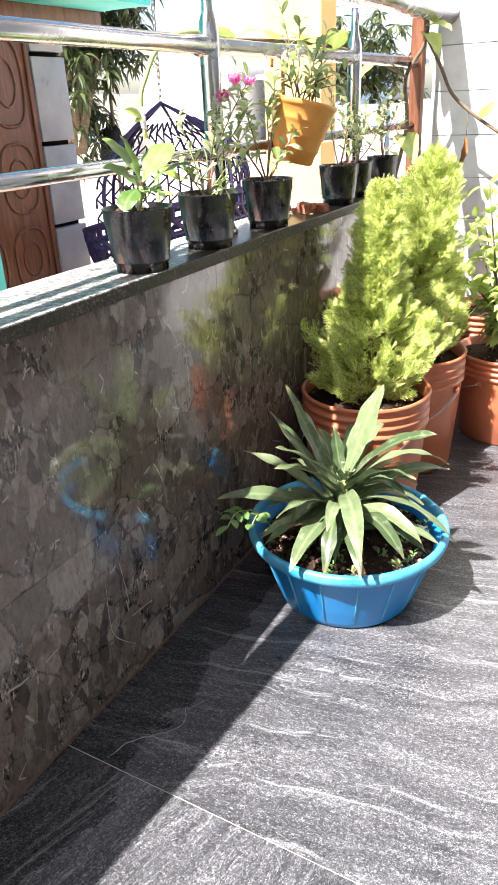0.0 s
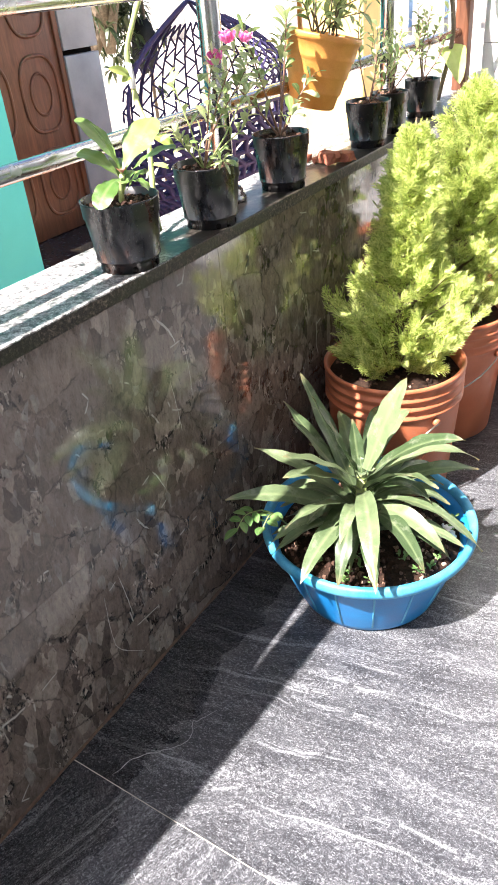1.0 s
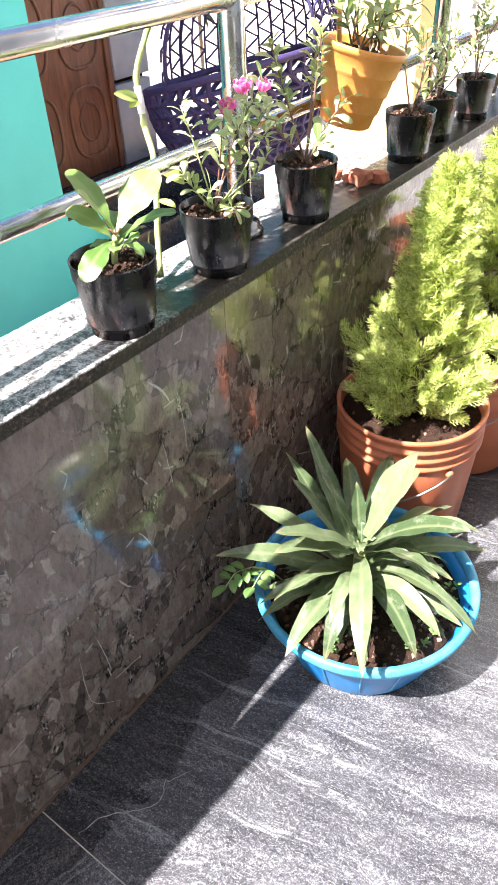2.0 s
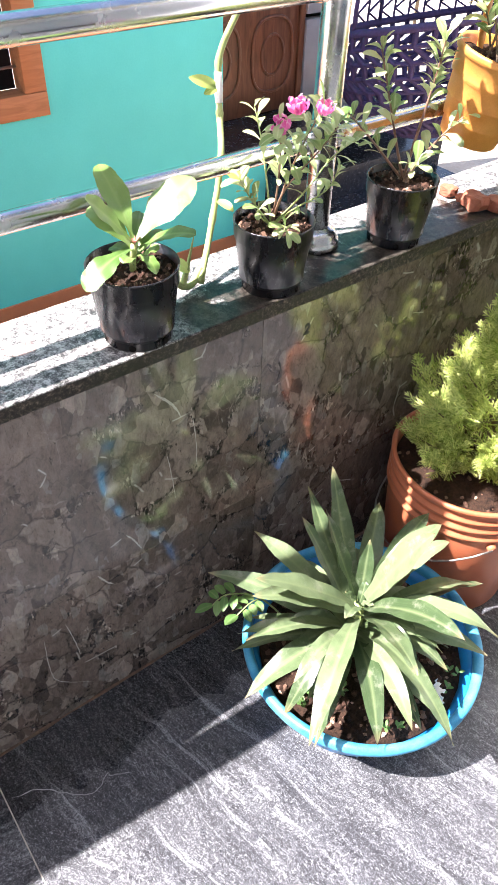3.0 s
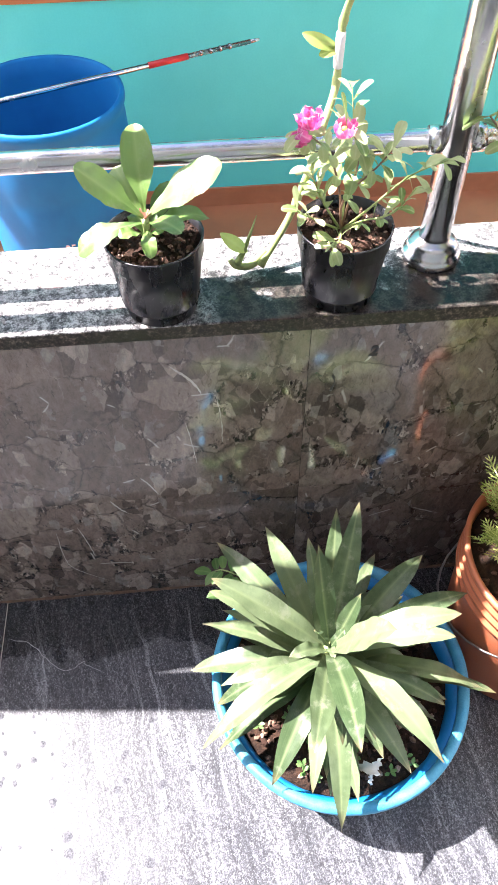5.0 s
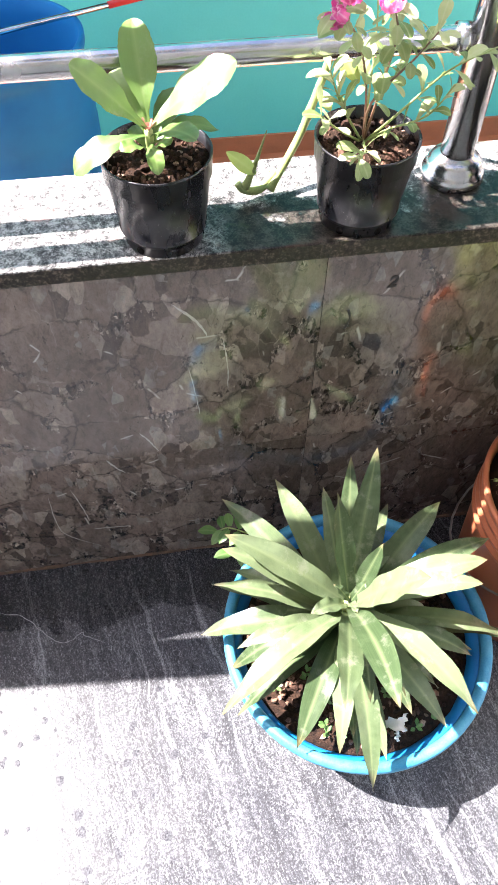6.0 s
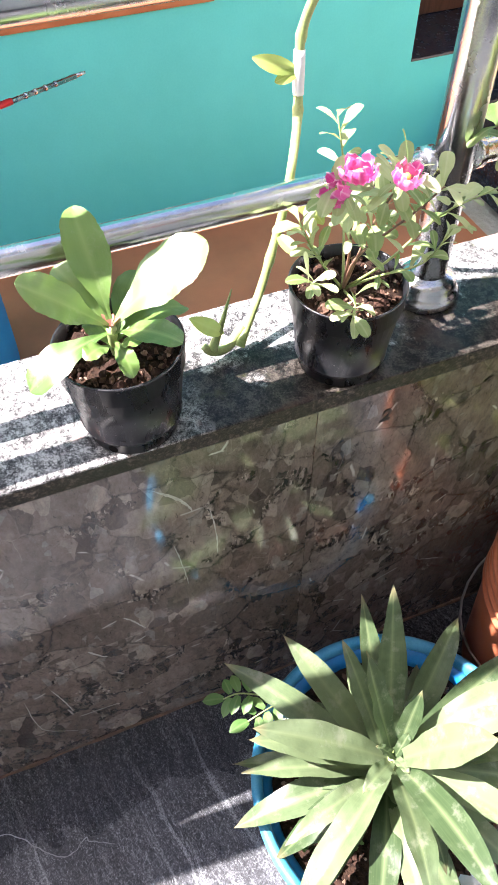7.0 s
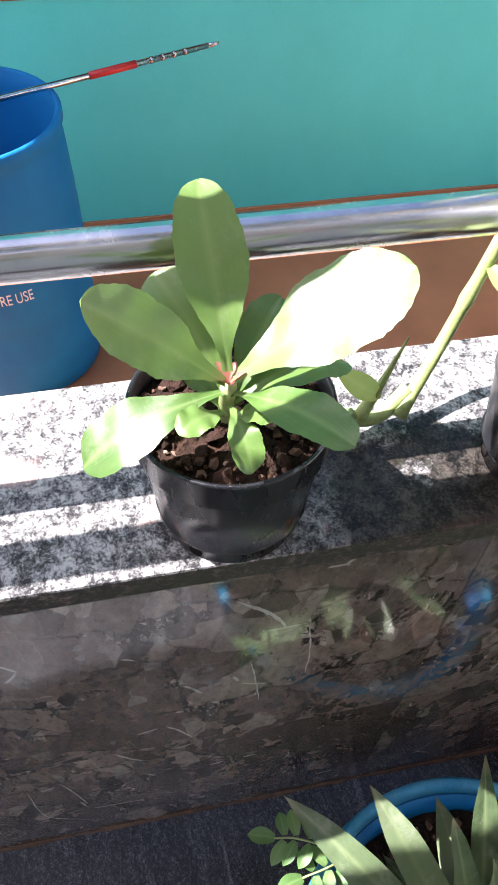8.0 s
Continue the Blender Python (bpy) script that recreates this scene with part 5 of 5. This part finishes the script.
for base, tip, w in (
    ((-0.04, 1.42, 0.92), (0.03, 1.33, 0.84), 0.1), ((0.0, 1.5, 1.23), (0.06, 1.44, 1.17), 0.09), ((0.0, 1.5, 1.25), (0.09, 1.48, 1.24), 0.09),
    ((-0.08, 1.3, 1.15), (-0.14, 1.22, 1.1), 0.09), ((-0.1, 1.1, 1.17), (-0.08, 1.02, 1.1), 0.08), ((-0.11, 0.95, 1.17), (-0.05, 0.86, 1.22), 0.085),
    ((-0.12, 0.8, 1.18), (-0.07, 0.71, 1.19), 0.085), ((-0.12, 0.6, 1.18), (-0.16, 0.5, 1.2), 0.085), ((-0.11, 0.35, 1.165), (-0.12, 0.26, 1.2), 0.075),
    ((-0.115, 0.3, 1.16), (-0.1, 0.36, 1.13), 0.06), ((-0.04, 1.53, 1.38), (0.03, 1.48, 1.34), 0.08), ((0.2, 1.55, 0.96), (0.26, 1.5, 1.02), 0.07),
    ((-0.06, 1.4, 0.85), (-0.1, 1.3, 0.88), 0.06), ((0.38, 1.5, 0.85), (0.42, 1.44, 0.78), 0.08), ((-0.03, 1.52, 1.4), (-0.06, 1.44, 1.36), 0.08),
):
    lf = bmesh.new()
    blade(lf, base, tip, w, (0.2, -0.3, 1), 0.008, 0.2, 10, "heart", random.uniform(-0.4, 0.4), 0.012, 0.002, cols=6)
    sheet("leaf", lf, M_HEART, creeper)
lf = bmesh.new()
blade(lf, (0.145, 1.55, 0.9), (0.125, 1.54, 0.79), 0.03, (1, -0.5, 0), 0.008, 0.7, 10, "lance", 0.4, 0, 0.004)
tube(lf, [(0.15, 1.55, 0.985), (0.147, 1.55, 0.9)], 0.001, 5)
sheet("dry_leaf", lf, M_DRY, creeper, "curled brown dry leaf hanging")

for ob in creeper.children:
    ob.matrix_parent_inverse = Matrix.Translation(Vector((-0.03, -0.018, 0.0)) - creeper.location)

bm = bmesh.new()
box(bm, (-0.112, 1.57, SILL), (-0.067, 1.615, 2.3), 0.004)
tagged(part("wooden_post", bm, M_WOOD), "dark brown wooden post standing on the sill", "post")

# ---------------------------------------------------------------- neighbour's yard below
GROUND = -0.76
XW = -2.5
gm = bmesh.new()
box(gm, (-900, -900, GROUND - 0.3), (900, 900, GROUND - 0.03))
ground = tagged(part("ground", gm, M_SAND, smooth=False), "dry pale sandy ground", "ground", kind="structure")
paving = thing("pavement", (-1.4, 0, GROUND), "red-oxide painted floor along the teal house", "paving", kind="structure")
bm = bmesh.new()
box(bm, (XW, -3.0, GROUND - 0.03), (-0.136, 1.86, GROUND), 0.004)
part("screed", bm, M_PAVING, paving, smooth=False)

house = thing("house", (XW, 0, GROUND), "teal-painted house with brown skirting, wooden window and recessed door", "house")
W0, W1, WZ0, WZ1 = -1.07, 0.735, 0.212, 1.13
for lo, hi in (((XW - 0.2, -3.0, GROUND), (XW, W0, 3.0)), ((XW - 0.2, W1, GROUND), (XW, 1.69, 3.0)), ((XW - 0.2, W0, GROUND), (XW, W1, WZ0)), ((XW - 0.2, W0, WZ1), (XW, W1, 3.0)),
               ((XW - 0.45, 1.49, GROUND), (XW - 0.2, 1.69, 3.0)), ((XW - 0.45, 1.69, 1.66), (XW + 0.05, 3.3, 3.0))):
    bm = bmesh.new()
    box(bm, lo, hi)
    part("wall", bm, M_TEAL, house, smooth=False)
# overhang out of view, added so that the drum stands in shadow
bm = bmesh.new()
box(bm, (XW - 0.3, -3.0, 3.002), (XW + 0.2, 3.3, 3.1), 0.004)
part("eave", bm, M_TEAL, house, "unseen roof edge added to shade the drum", smooth=False)
bm = bmesh.new()
box(bm, (XW - 0.45, 1.69, GROUND), (XW, 2.0, -0.182))
part("plinth", bm, M_TEAL, house, "teal plinth of the porch", smooth=False)
bm = bmesh.new()
box(bm, (XW, -3.0, GROUND - 0.004), (XW + 0.012, 2.0, -0.66), 0.002)
part("skirting", bm, M_SKIRT, house, "brown painted skirting", smooth=False)
bm = bmesh.new()
box(bm, (XW - 0.45, 1.69, -0.182), (XW + 0.004, 2.0, -0.17), 0.002)
box(bm, (XW - 0.45, 2.0, GROUND), (XW - 0.1, 3.3, -0.17), 0.003)
part("porch_floor", bm, M_BLACKTILE, house, "black granite porch floor", smooth=False)
for k in range(3):
    bm = bmesh.new()
    box(bm, (XW - 0.1 + 0.3 * k, 2.004, GROUND), (XW + 0.2 + 0.3 * k, 3.3, -0.34 - 0.17 * k), 0.003)
    part("step", bm, M_BLACKTILE, house, "black granite step", smooth=False)
# porch recess: its shade is painted on as a near-black back wall
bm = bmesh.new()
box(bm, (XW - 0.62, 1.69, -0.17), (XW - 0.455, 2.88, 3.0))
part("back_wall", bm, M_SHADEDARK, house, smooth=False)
# door with raised mouldings
XD = XW - 0.45
bm = bmesh.new()
box(bm, (XD, 1.73, -0.168), (XD + 0.035, 2.53, 1.57), 0.003)
door = part("door", bm, M_WOOD, house, "brown varnished wooden door with carved mouldings")
for y0, y1 in ((1.8, 2.1), (2.19, 2.49)):
    for z0, z1 in ((-0.05, 0.35), (0.45, 0.87), (0.97, 1.47)):
        bm = bmesh.new()
        yc, zc, hy, hz = (y0 + y1) / 2, (z0 + z1) / 2, (y1 - y0) / 2, (z1 - z0) / 2
        ring = [(XD + 0.036, yc + hy * math.copysign(abs(math.cos(a)) ** 0.7, math.cos(a)), zc + hz * math.copysign(abs(math.sin(a)) ** 0.7, math.sin(a))) for a in [2 * math.pi * i / 32 for i in range(33)]]
        tube(bm, ring, 0.011, 6, False)
        ring = [(XD + 0.036, yc + 0.55 * hy * math.cos(a), zc + 0.55 * hz * math.sin(a)) for a in [2 * math.pi * i / 24 for i in range(25)]]
        tube(bm, ring, 0.009, 6, False)
        part("moulding", bm, M_WOOD, door)
bm = bmesh.new()
for lo, hi in (((XD, 2.532, -0.168), (XD + 0.05, 2.57, 1.57)), ((XD, 1.69, 1.572), (XD + 0.07, 3.3, 1.66))):
    box(bm, lo, hi, 0.004)
part("door_frame", bm, M_WOOD, house, "dark brown wooden door frame")
for k in range(5):
    bm = bmesh.new()
    z0 = -0.17 + 0.53 * k - 0.02
    box(bm, (XD, 2.575, max(z0, -0.168)), (XD + 0.06, 2.88, min(z0 + 0.5, 1.5)), 0.004)
    if z0 < 1.5:
        part("cladding_panel", bm, M_GREY, house, "grey cladding panel")
    else:
        bm.free()
# window; its panes are coloured near-black for the unlit room behind
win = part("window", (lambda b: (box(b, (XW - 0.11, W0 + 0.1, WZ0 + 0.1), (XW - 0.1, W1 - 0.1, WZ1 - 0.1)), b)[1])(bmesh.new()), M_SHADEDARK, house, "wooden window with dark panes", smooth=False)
for lo, hi in (((XW - 0.1, W0, WZ0), (XW + 0.012, W1, WZ0 + 0.1)), ((XW - 0.1, W0, WZ1 - 0.1), (XW + 0.012, W1, WZ1)), ((XW - 0.1, W0, WZ0 + 0.102), (XW + 0.012, W0 + 0.1, WZ1 - 0.102)),
               ((XW - 0.1, W1 - 0.1, WZ0 + 0.102), (XW + 0.012, W1, WZ1 - 0.102)), ((XW - 0.1, -0.45, WZ0 + 0.102), (XW + 0.004, -0.38, WZ1 - 0.102)), ((XW - 0.1, 0.115, WZ0 + 0.102), (XW + 0.004, 0.185, WZ1 - 0.102))):
    bm = bmesh.new()
    box(bm, lo, hi, 0.004)
    part("frame", bm, M_FRAME, win, "orange-brown wood")
for y0, y1 in ((W0 + 0.1, -0.45), (-0.38, 0.115), (0.185, W1 - 0.1)):
    for k in range(5):
        bm = bmesh.new()
        tube(bm, [(XW - 0.05, y0, WZ0 + 0.2 + 0.13 * k), (XW - 0.05, y1, WZ0 + 0.2 + 0.13 * k)], 0.006, 6)
        part("bar", bm, M_WIRE, win)

# blue drum with a rod across it
DR = (-1.865, -0.67, GROUND)
drum = thing("plastic_drum", DR, "open blue plastic drum standing by the teal wall", "drum")
bm = bmesh.new()
lathe(bm, [(0, 0.004), (0.265, 0.000), (0.28, 0.013), (0.284, 0.065), (0.29, 0.269), (0.287, 0.290), (0.291, 0.312), (0.293, 0.624), (0.289, 0.645), (0.292, 0.667), (0.287, 0.839), (0.283, 0.860), (0.288, 0.877), (0.294, 0.893), (0.294, 0.916), (0.286, 0.925), (0.276, 0.917), (0.274, 0.860), (0.272, 0.108), (0, 0.097)], 64, DR)
drumbody = part("shell", bm, M_DRUM, drum)
fc = bpy.data.curves.new("print", "FONT")
fc.body, fc.size, fc.extrude = "RE USE", 0.056, 0.0006
tmp = new("print", fc)
me = bpy.data.meshes.new_from_object(tmp.evaluated_get(bpy.context.evaluated_depsgraph_get()))
bpy.data.objects.remove(tmp)
me.transform(Matrix.Diagonal((0.62, 1, 1, 1)))
for v in me.vertices:
    a = 0.06 + v.co.x / 0.294
    r = 0.2925 + v.co.z
    v.co = Vector((DR[0] + r * math.cos(a), DR[1] + r * math.sin(a), -0.308 + v.co.y))
link("print", me, M_WHITE, drumbody, "worn whitish print", False)

rod = thing("metal_rod", (-2.0, -0.287, 0.17), "thin metal rod with a red tape band, lying across the drum", "rod")
RB = Vector((-2.18, 0.135, 0.171))
RA = RB + (Vector((-2.0, -0.287, 0.176)) - RB).normalized() * 1.35
BAND = [RB + (RA - RB) * ((y - RB.y) / (RA.y - RB.y)) for y in (-0.287, -0.143)]
bm = bmesh.new()
tube(bm, [RA, RB.lerp(RA, 0.03)], 0.009, 10)
tube(bm, [RB.lerp(RA, 0.028), RB.lerp(RA, 0.008), RB], lambda s: 0.0075 - 0.003 * s, 8)
for k in range(4):
    a = RB.lerp(RA, 0.09 + 0.03 * k)
    tube(bm, [a, a + (RA - RB) * 0.006], 0.0105, 10)
part("bar", bm, M_STEEL, rod)
bm = bmesh.new()
tube(bm, BAND, 0.0115, 12)
part("band", bm, M_RED, rod, "red tape band")

# rope swing chair on a chain
A = Vector((-2.18, 2.94, 1.07))
swing = thing("hanging_chair", (-2.2, 2.95, -0.3), "purple macrame rope hanging chair suspended on a chain", "hanging chair")
ringc, ra, rb_ = Vector((-2.2, 2.985, 0.41)), 0.5, 0.7
bm = bmesh.new()
ringpts = [ringc + Vector((ra * math.cos(a), rb_ * math.sin(a), 0.12 * math.cos(a))) for a in [2 * math.pi * i / 40 for i in range(41)]]
tube(bm, ringpts, 0.02, 8, False)
part("hoop", bm, M_PURPLE, swing, "hoop wrapped in purple rope")
def bulge(p, u):
    """A rope from the apex to the hoop, bowed outward."""
    flat = Vector((p.x - ringc.x, p.y - ringc.y, 0))
    return A.lerp(p, u) + flat * (0.42 * math.sin(math.pi * u) * (1 - 0.3 * u))


for i in (0, 7, 13, 20, 30):
    bm = bmesh.new()
    tube(bm, [bulge(ringpts[i], k / 12) for k in range(13)], 0.013 if i in (20, 30) else 0.009, 6)
    part("stay", bm, M_PURPLE, swing)
bm = bmesh.new()
N = 40
def netpoint(i, j, rows):
    """Net between the apex and the hoop, on the far side."""
    p = ringpts[i % N]
    return bulge(p, j / rows)
for i in range(0, 22):
    for j in range(2, 12):
        a, b = netpoint(i + (j % 2), j, 12), netpoint(i + ((j + 1) % 2), j + 1, 12)
        tube(bm, [a, b], 0.0065, 4, False)
        a, b = netpoint(i + (j % 2), j, 12), netpoint(i + 1 + ((j + 1) % 2) - 1 + (1 if j % 2 else -1), j + 1, 12)
        tube(bm, [a, b], 0.0065, 4, False)
part("net", bm, M_PURPLE, swing, "open purple rope net")
bm = bmesh.new()
def bowlpoint(i, j, rows):
    p = ringpts[i % N] - ringc
    u = j / rows
    return ringc + Vector((p.x * math.cos(u * 1.45), p.y * math.cos(u * 1.45), p.z * (1 - u) - 0.62 * math.sin(u * 1.45)))
for i in range(N):
    for j in range(12):
        tube(bm, [bowlpoint(i, j, 12), bowlpoint(i + (1 if j % 2 else 0), j + 1, 12)], 0.016, 4, False)
        tube(bm, [bowlpoint(i, j, 12), bowlpoint(i + 1, j, 12)], 0.014, 4, False)
part("bowl", bm, M_PURPLE, swing, "dense purple rope seat")
bm = bmesh.new()
for k in range(34):
    c = A + Vector((0, 0, 0.02 + 0.036 * k))
    flat = k % 2
    ring = [c + Vector(((0.011 * math.cos(a)) * (1 - flat), (0.011 * math.cos(a)) * flat, 0.024 * math.sin(a))) for a in [2 * math.pi * i / 10 for i in range(11)]]
    tube(bm, ring, 0.0035, 5, False)
part("chain", bm, M_WIRE, swing, "steel chain")

# yellow pillar, black bag, tree, far buildings
tagged(part("pillar", (lambda b: (box(b, (-1.427, 2.94, GROUND - 0.03), (-1.058, 3.16, 3.2), 0.012), b)[1])(bmesh.new()), M_YELLOW, smooth=False), "yellow-painted square pillar in bright sun", "pillar")
bag = bmesh.new()
bmesh.ops.create_icosphere(bag, subdivisions=3, radius=1.0)
for v in bag.verts:
    v.co = Vector((v.co.x * 0.16, v.co.y * 0.08, v.co.z * 0.24)) * (1 + 0.35 * noise.noise(v.co * 2.2)) + Vector((-4.63, 5.43, 0.66))
bagt = thing("hanging_bag", (-4.63, 5.43, 0.5), "crumpled black bag hanging on a pole", "bag")
part("sack", bag, M_BLACKCLOTH, bagt)
bm = bmesh.new()
tube(bm, [(-4.63, 5.49, GROUND - 0.03), (-4.63, 5.49, 1.95)], 0.018, 8)
part("pole", bm, M_BARK, bagt)


def tree(at, height, spread, seed, label, leafmat, count, leaf):
    """A trunk that forks into limbs, with a crown of hanging leaves in clumps."""
    r = random.Random(seed)
    t = thing("tree", at, label, "tree")
    bm = bmesh.new()
    x, y, z = at
    top = Vector((x, y, z + height * 0.45))
    tube(bm, spline([(x - 0.75 * spread, y, z), (x - 0.55 * spread, y, z + height * 0.25), top], 10), lambda s: (0.1 - 0.05 * s) * min(1, spread), 9)
    tips = []
    for k in range(11):
        a = k * 2.4
        e = top + Vector((spread * r.uniform(0.5, 1) * math.cos(a), spread * r.uniform(0.5, 1) * math.sin(a), height * r.uniform(-0.05, 0.5)))
        ln = spline([top + Vector((0, 0, -0.3 * r.random())), top.lerp(e, 0.5) + Vector((0, 0, 0.25)), e], 10)
        tube(bm, ln, lambda s: (0.06 * (1 - s) + 0.012) * min(1, spread * 0.7), 6)
        for p in ln[4:]:
            tips.append(p)
    part("trunk", bm, M_BARK, t)
    cr = bmesh.new()
    for _ in range(count):
        p = r.choice(tips) + Vector((r.gauss(0, 0.14 * spread), r.gauss(0, 0.14 * spread), r.gauss(-0.05, 0.16 * spread)))
        for _ in range(9):
            a = r.uniform(0, 6.28)
            d = Vector((math.cos(a) * 0.7, math.sin(a) * 0.7, r.uniform(-1.1, 0.15))).normalized()
            ln = leaf * r.uniform(0.7, 1.2)
            blade(cr, p, p + d * ln, ln * 0.22, (0, 0, 1), 0.02, 0.15, 4, "lance", r.uniform(-0.5, 0.5), 0.03, cols=2)
    sheet("crown", cr, leafmat, t, "long drooping dark green leaves")


tree((-4.64, 4.93, GROUND - 0.03), 3.85, 1.0, 5, "mango-like tree with long dark drooping leaves", M_TREELEAF, 480, 0.17)
tree((-9.5, 24.0, GROUND - 0.03), 4.5, 2.2, 6, "round leafy tree far across the yard", M_TREELEAF, 420, 0.4)


def building(at, size, mat, rows, cols, label):
    """Far house: walls, flat roof slab with parapet, window openings with sills."""
    b = thing("building", at, label, "building")
    x, y, z = at
    w, d, h = size
    bm = bmesh.new()
    box(bm, (x, y, z), (x + w, y + d, z + h))
    part("wall", bm, mat, b, smooth=False)
    bm = bmesh.new()
    box(bm, (x - 0.25, y - 0.3, z + h), (x + w + 0.25, y + d + 0.25, z + h + 0.18), 0.02)
    part("roof", bm, M_PALE, b, smooth=False)
    for r in range(rows):
        for c in range(cols):
            wx, wz = x + w * (c + 0.5) / cols, z + h * (r + 0.45) / rows
            bm = bmesh.new()
            box(bm, (wx - 0.4, y - 0.03, wz - 0.45), (wx + 0.4, y + 0.05, wz + 0.5))
            wob = part("window", bm, M_FARGLASS, b, smooth=False)
            bm = bmesh.new()
            box(bm, (wx - 0.5, y - 0.12, wz - 0.52), (wx + 0.5, y - 0.032, wz - 0.455), 0.01)
            part("sill", bm, M_PALE, wob, smooth=False)


building((-18.3, 24.5, GROUND - 0.03), (4, 5, 3.3), M_PALE, 1, 3, "pale low house far across the yard")
building((-27, 25.5, GROUND - 0.03), (6, 5, 2.3), M_PALE, 1, 3, "low pale house far across the yard")
building((-13.8, 26.5, GROUND - 0.03), (3.5, 5, 2.7), M_BLUEPAINT, 1, 2, "low blue-painted house far across the yard")
building((-8.3, 30.5, GROUND - 0.03), (5, 6, 3.2), M_PALE, 1, 2, "white house far across the yard")

fence = thing("fence", (-4, 14, GROUND), "pale corrugated sheet fence across the yard", "fence")
for k in range(14):
    bm = bmesh.new()
    n = 10
    for i in range(n):
        x0 = -6.5 + 0.7 * k + 0.068 * i
        lo = bm.verts.new((x0, 14 + 0.02 * (i % 2), GROUND - 0.03))
        hi = bm.verts.new((x0, 14 + 0.02 * (i % 2), 0.95))
        if i:
            bm.faces.new((plo, lo, hi, phi))
        plo, phi = lo, hi
    bmesh.ops.solidify(bm, geom=bm.faces[:], thickness=0.004)
    part("panel", bm, M_PINKPAINT if 6 <= k < 9 else M_PALE, fence, smooth=False)

# ---------------------------------------------------------------- pieces of walls, floors and paving
TL = 1.2
for row, (z0, hh) in enumerate(((0.0, 0.352), (0.352, 0.395))):
    me = wall_tile("tile", TL, hh)
    for k in range(-2, 2):
        y = TL * k - 0.005
        ob = link("tile", me, M_BRECCIA, wall, smooth=False)
        ob.location = (0, y, z0)


def floor_slab(x0, x1, y0, y1, turned):
    bm = bmesh.new()
    g = 0.0012
    box(bm, (x0 + g, y0 + g, -0.0015), (x1 - g, y1 - g, 0.0))
    uv = bm.loops.layers.uv.verify()
    for f in bm.faces:
        for lp in f.loops:
            p = lp.vert.co
            lp[uv].uv = (p.y * 1.0 + 0.25 * p.x + 3.1, p.x - 0.25 * p.y + 1.7) if turned else (p.x + 0.22 * p.y, p.y - 0.22 * p.x)
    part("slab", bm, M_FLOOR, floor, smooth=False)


for ya, yb, turned in ((-2.41, -0.611, True), (-0.611, 1.189, False), (1.189, 1.68, True)):
    floor_slab(0.0, 1.2, ya, yb, turned)
    floor_slab(1.2, 2.4, ya, yb, not turned)

bm = bmesh.new()
box(bm, (0.0015, -0.009, 0.0015), (0.2985, 0.0, 0.1485), 0.0015)
me = bpy.data.meshes.new("tile")
bm.to_mesh(me)
bm.free()
for r in range(17):
    for c in range(9):
        ob = link("tile", me, M_WHITEWALL, endwall, smooth=False)
        ob.location = (-0.05 + 0.3 * c, Y1 + 0.009, 0.15 * r)
        ob.matrix_parent_inverse = Matrix.Translation(-endwall.location)
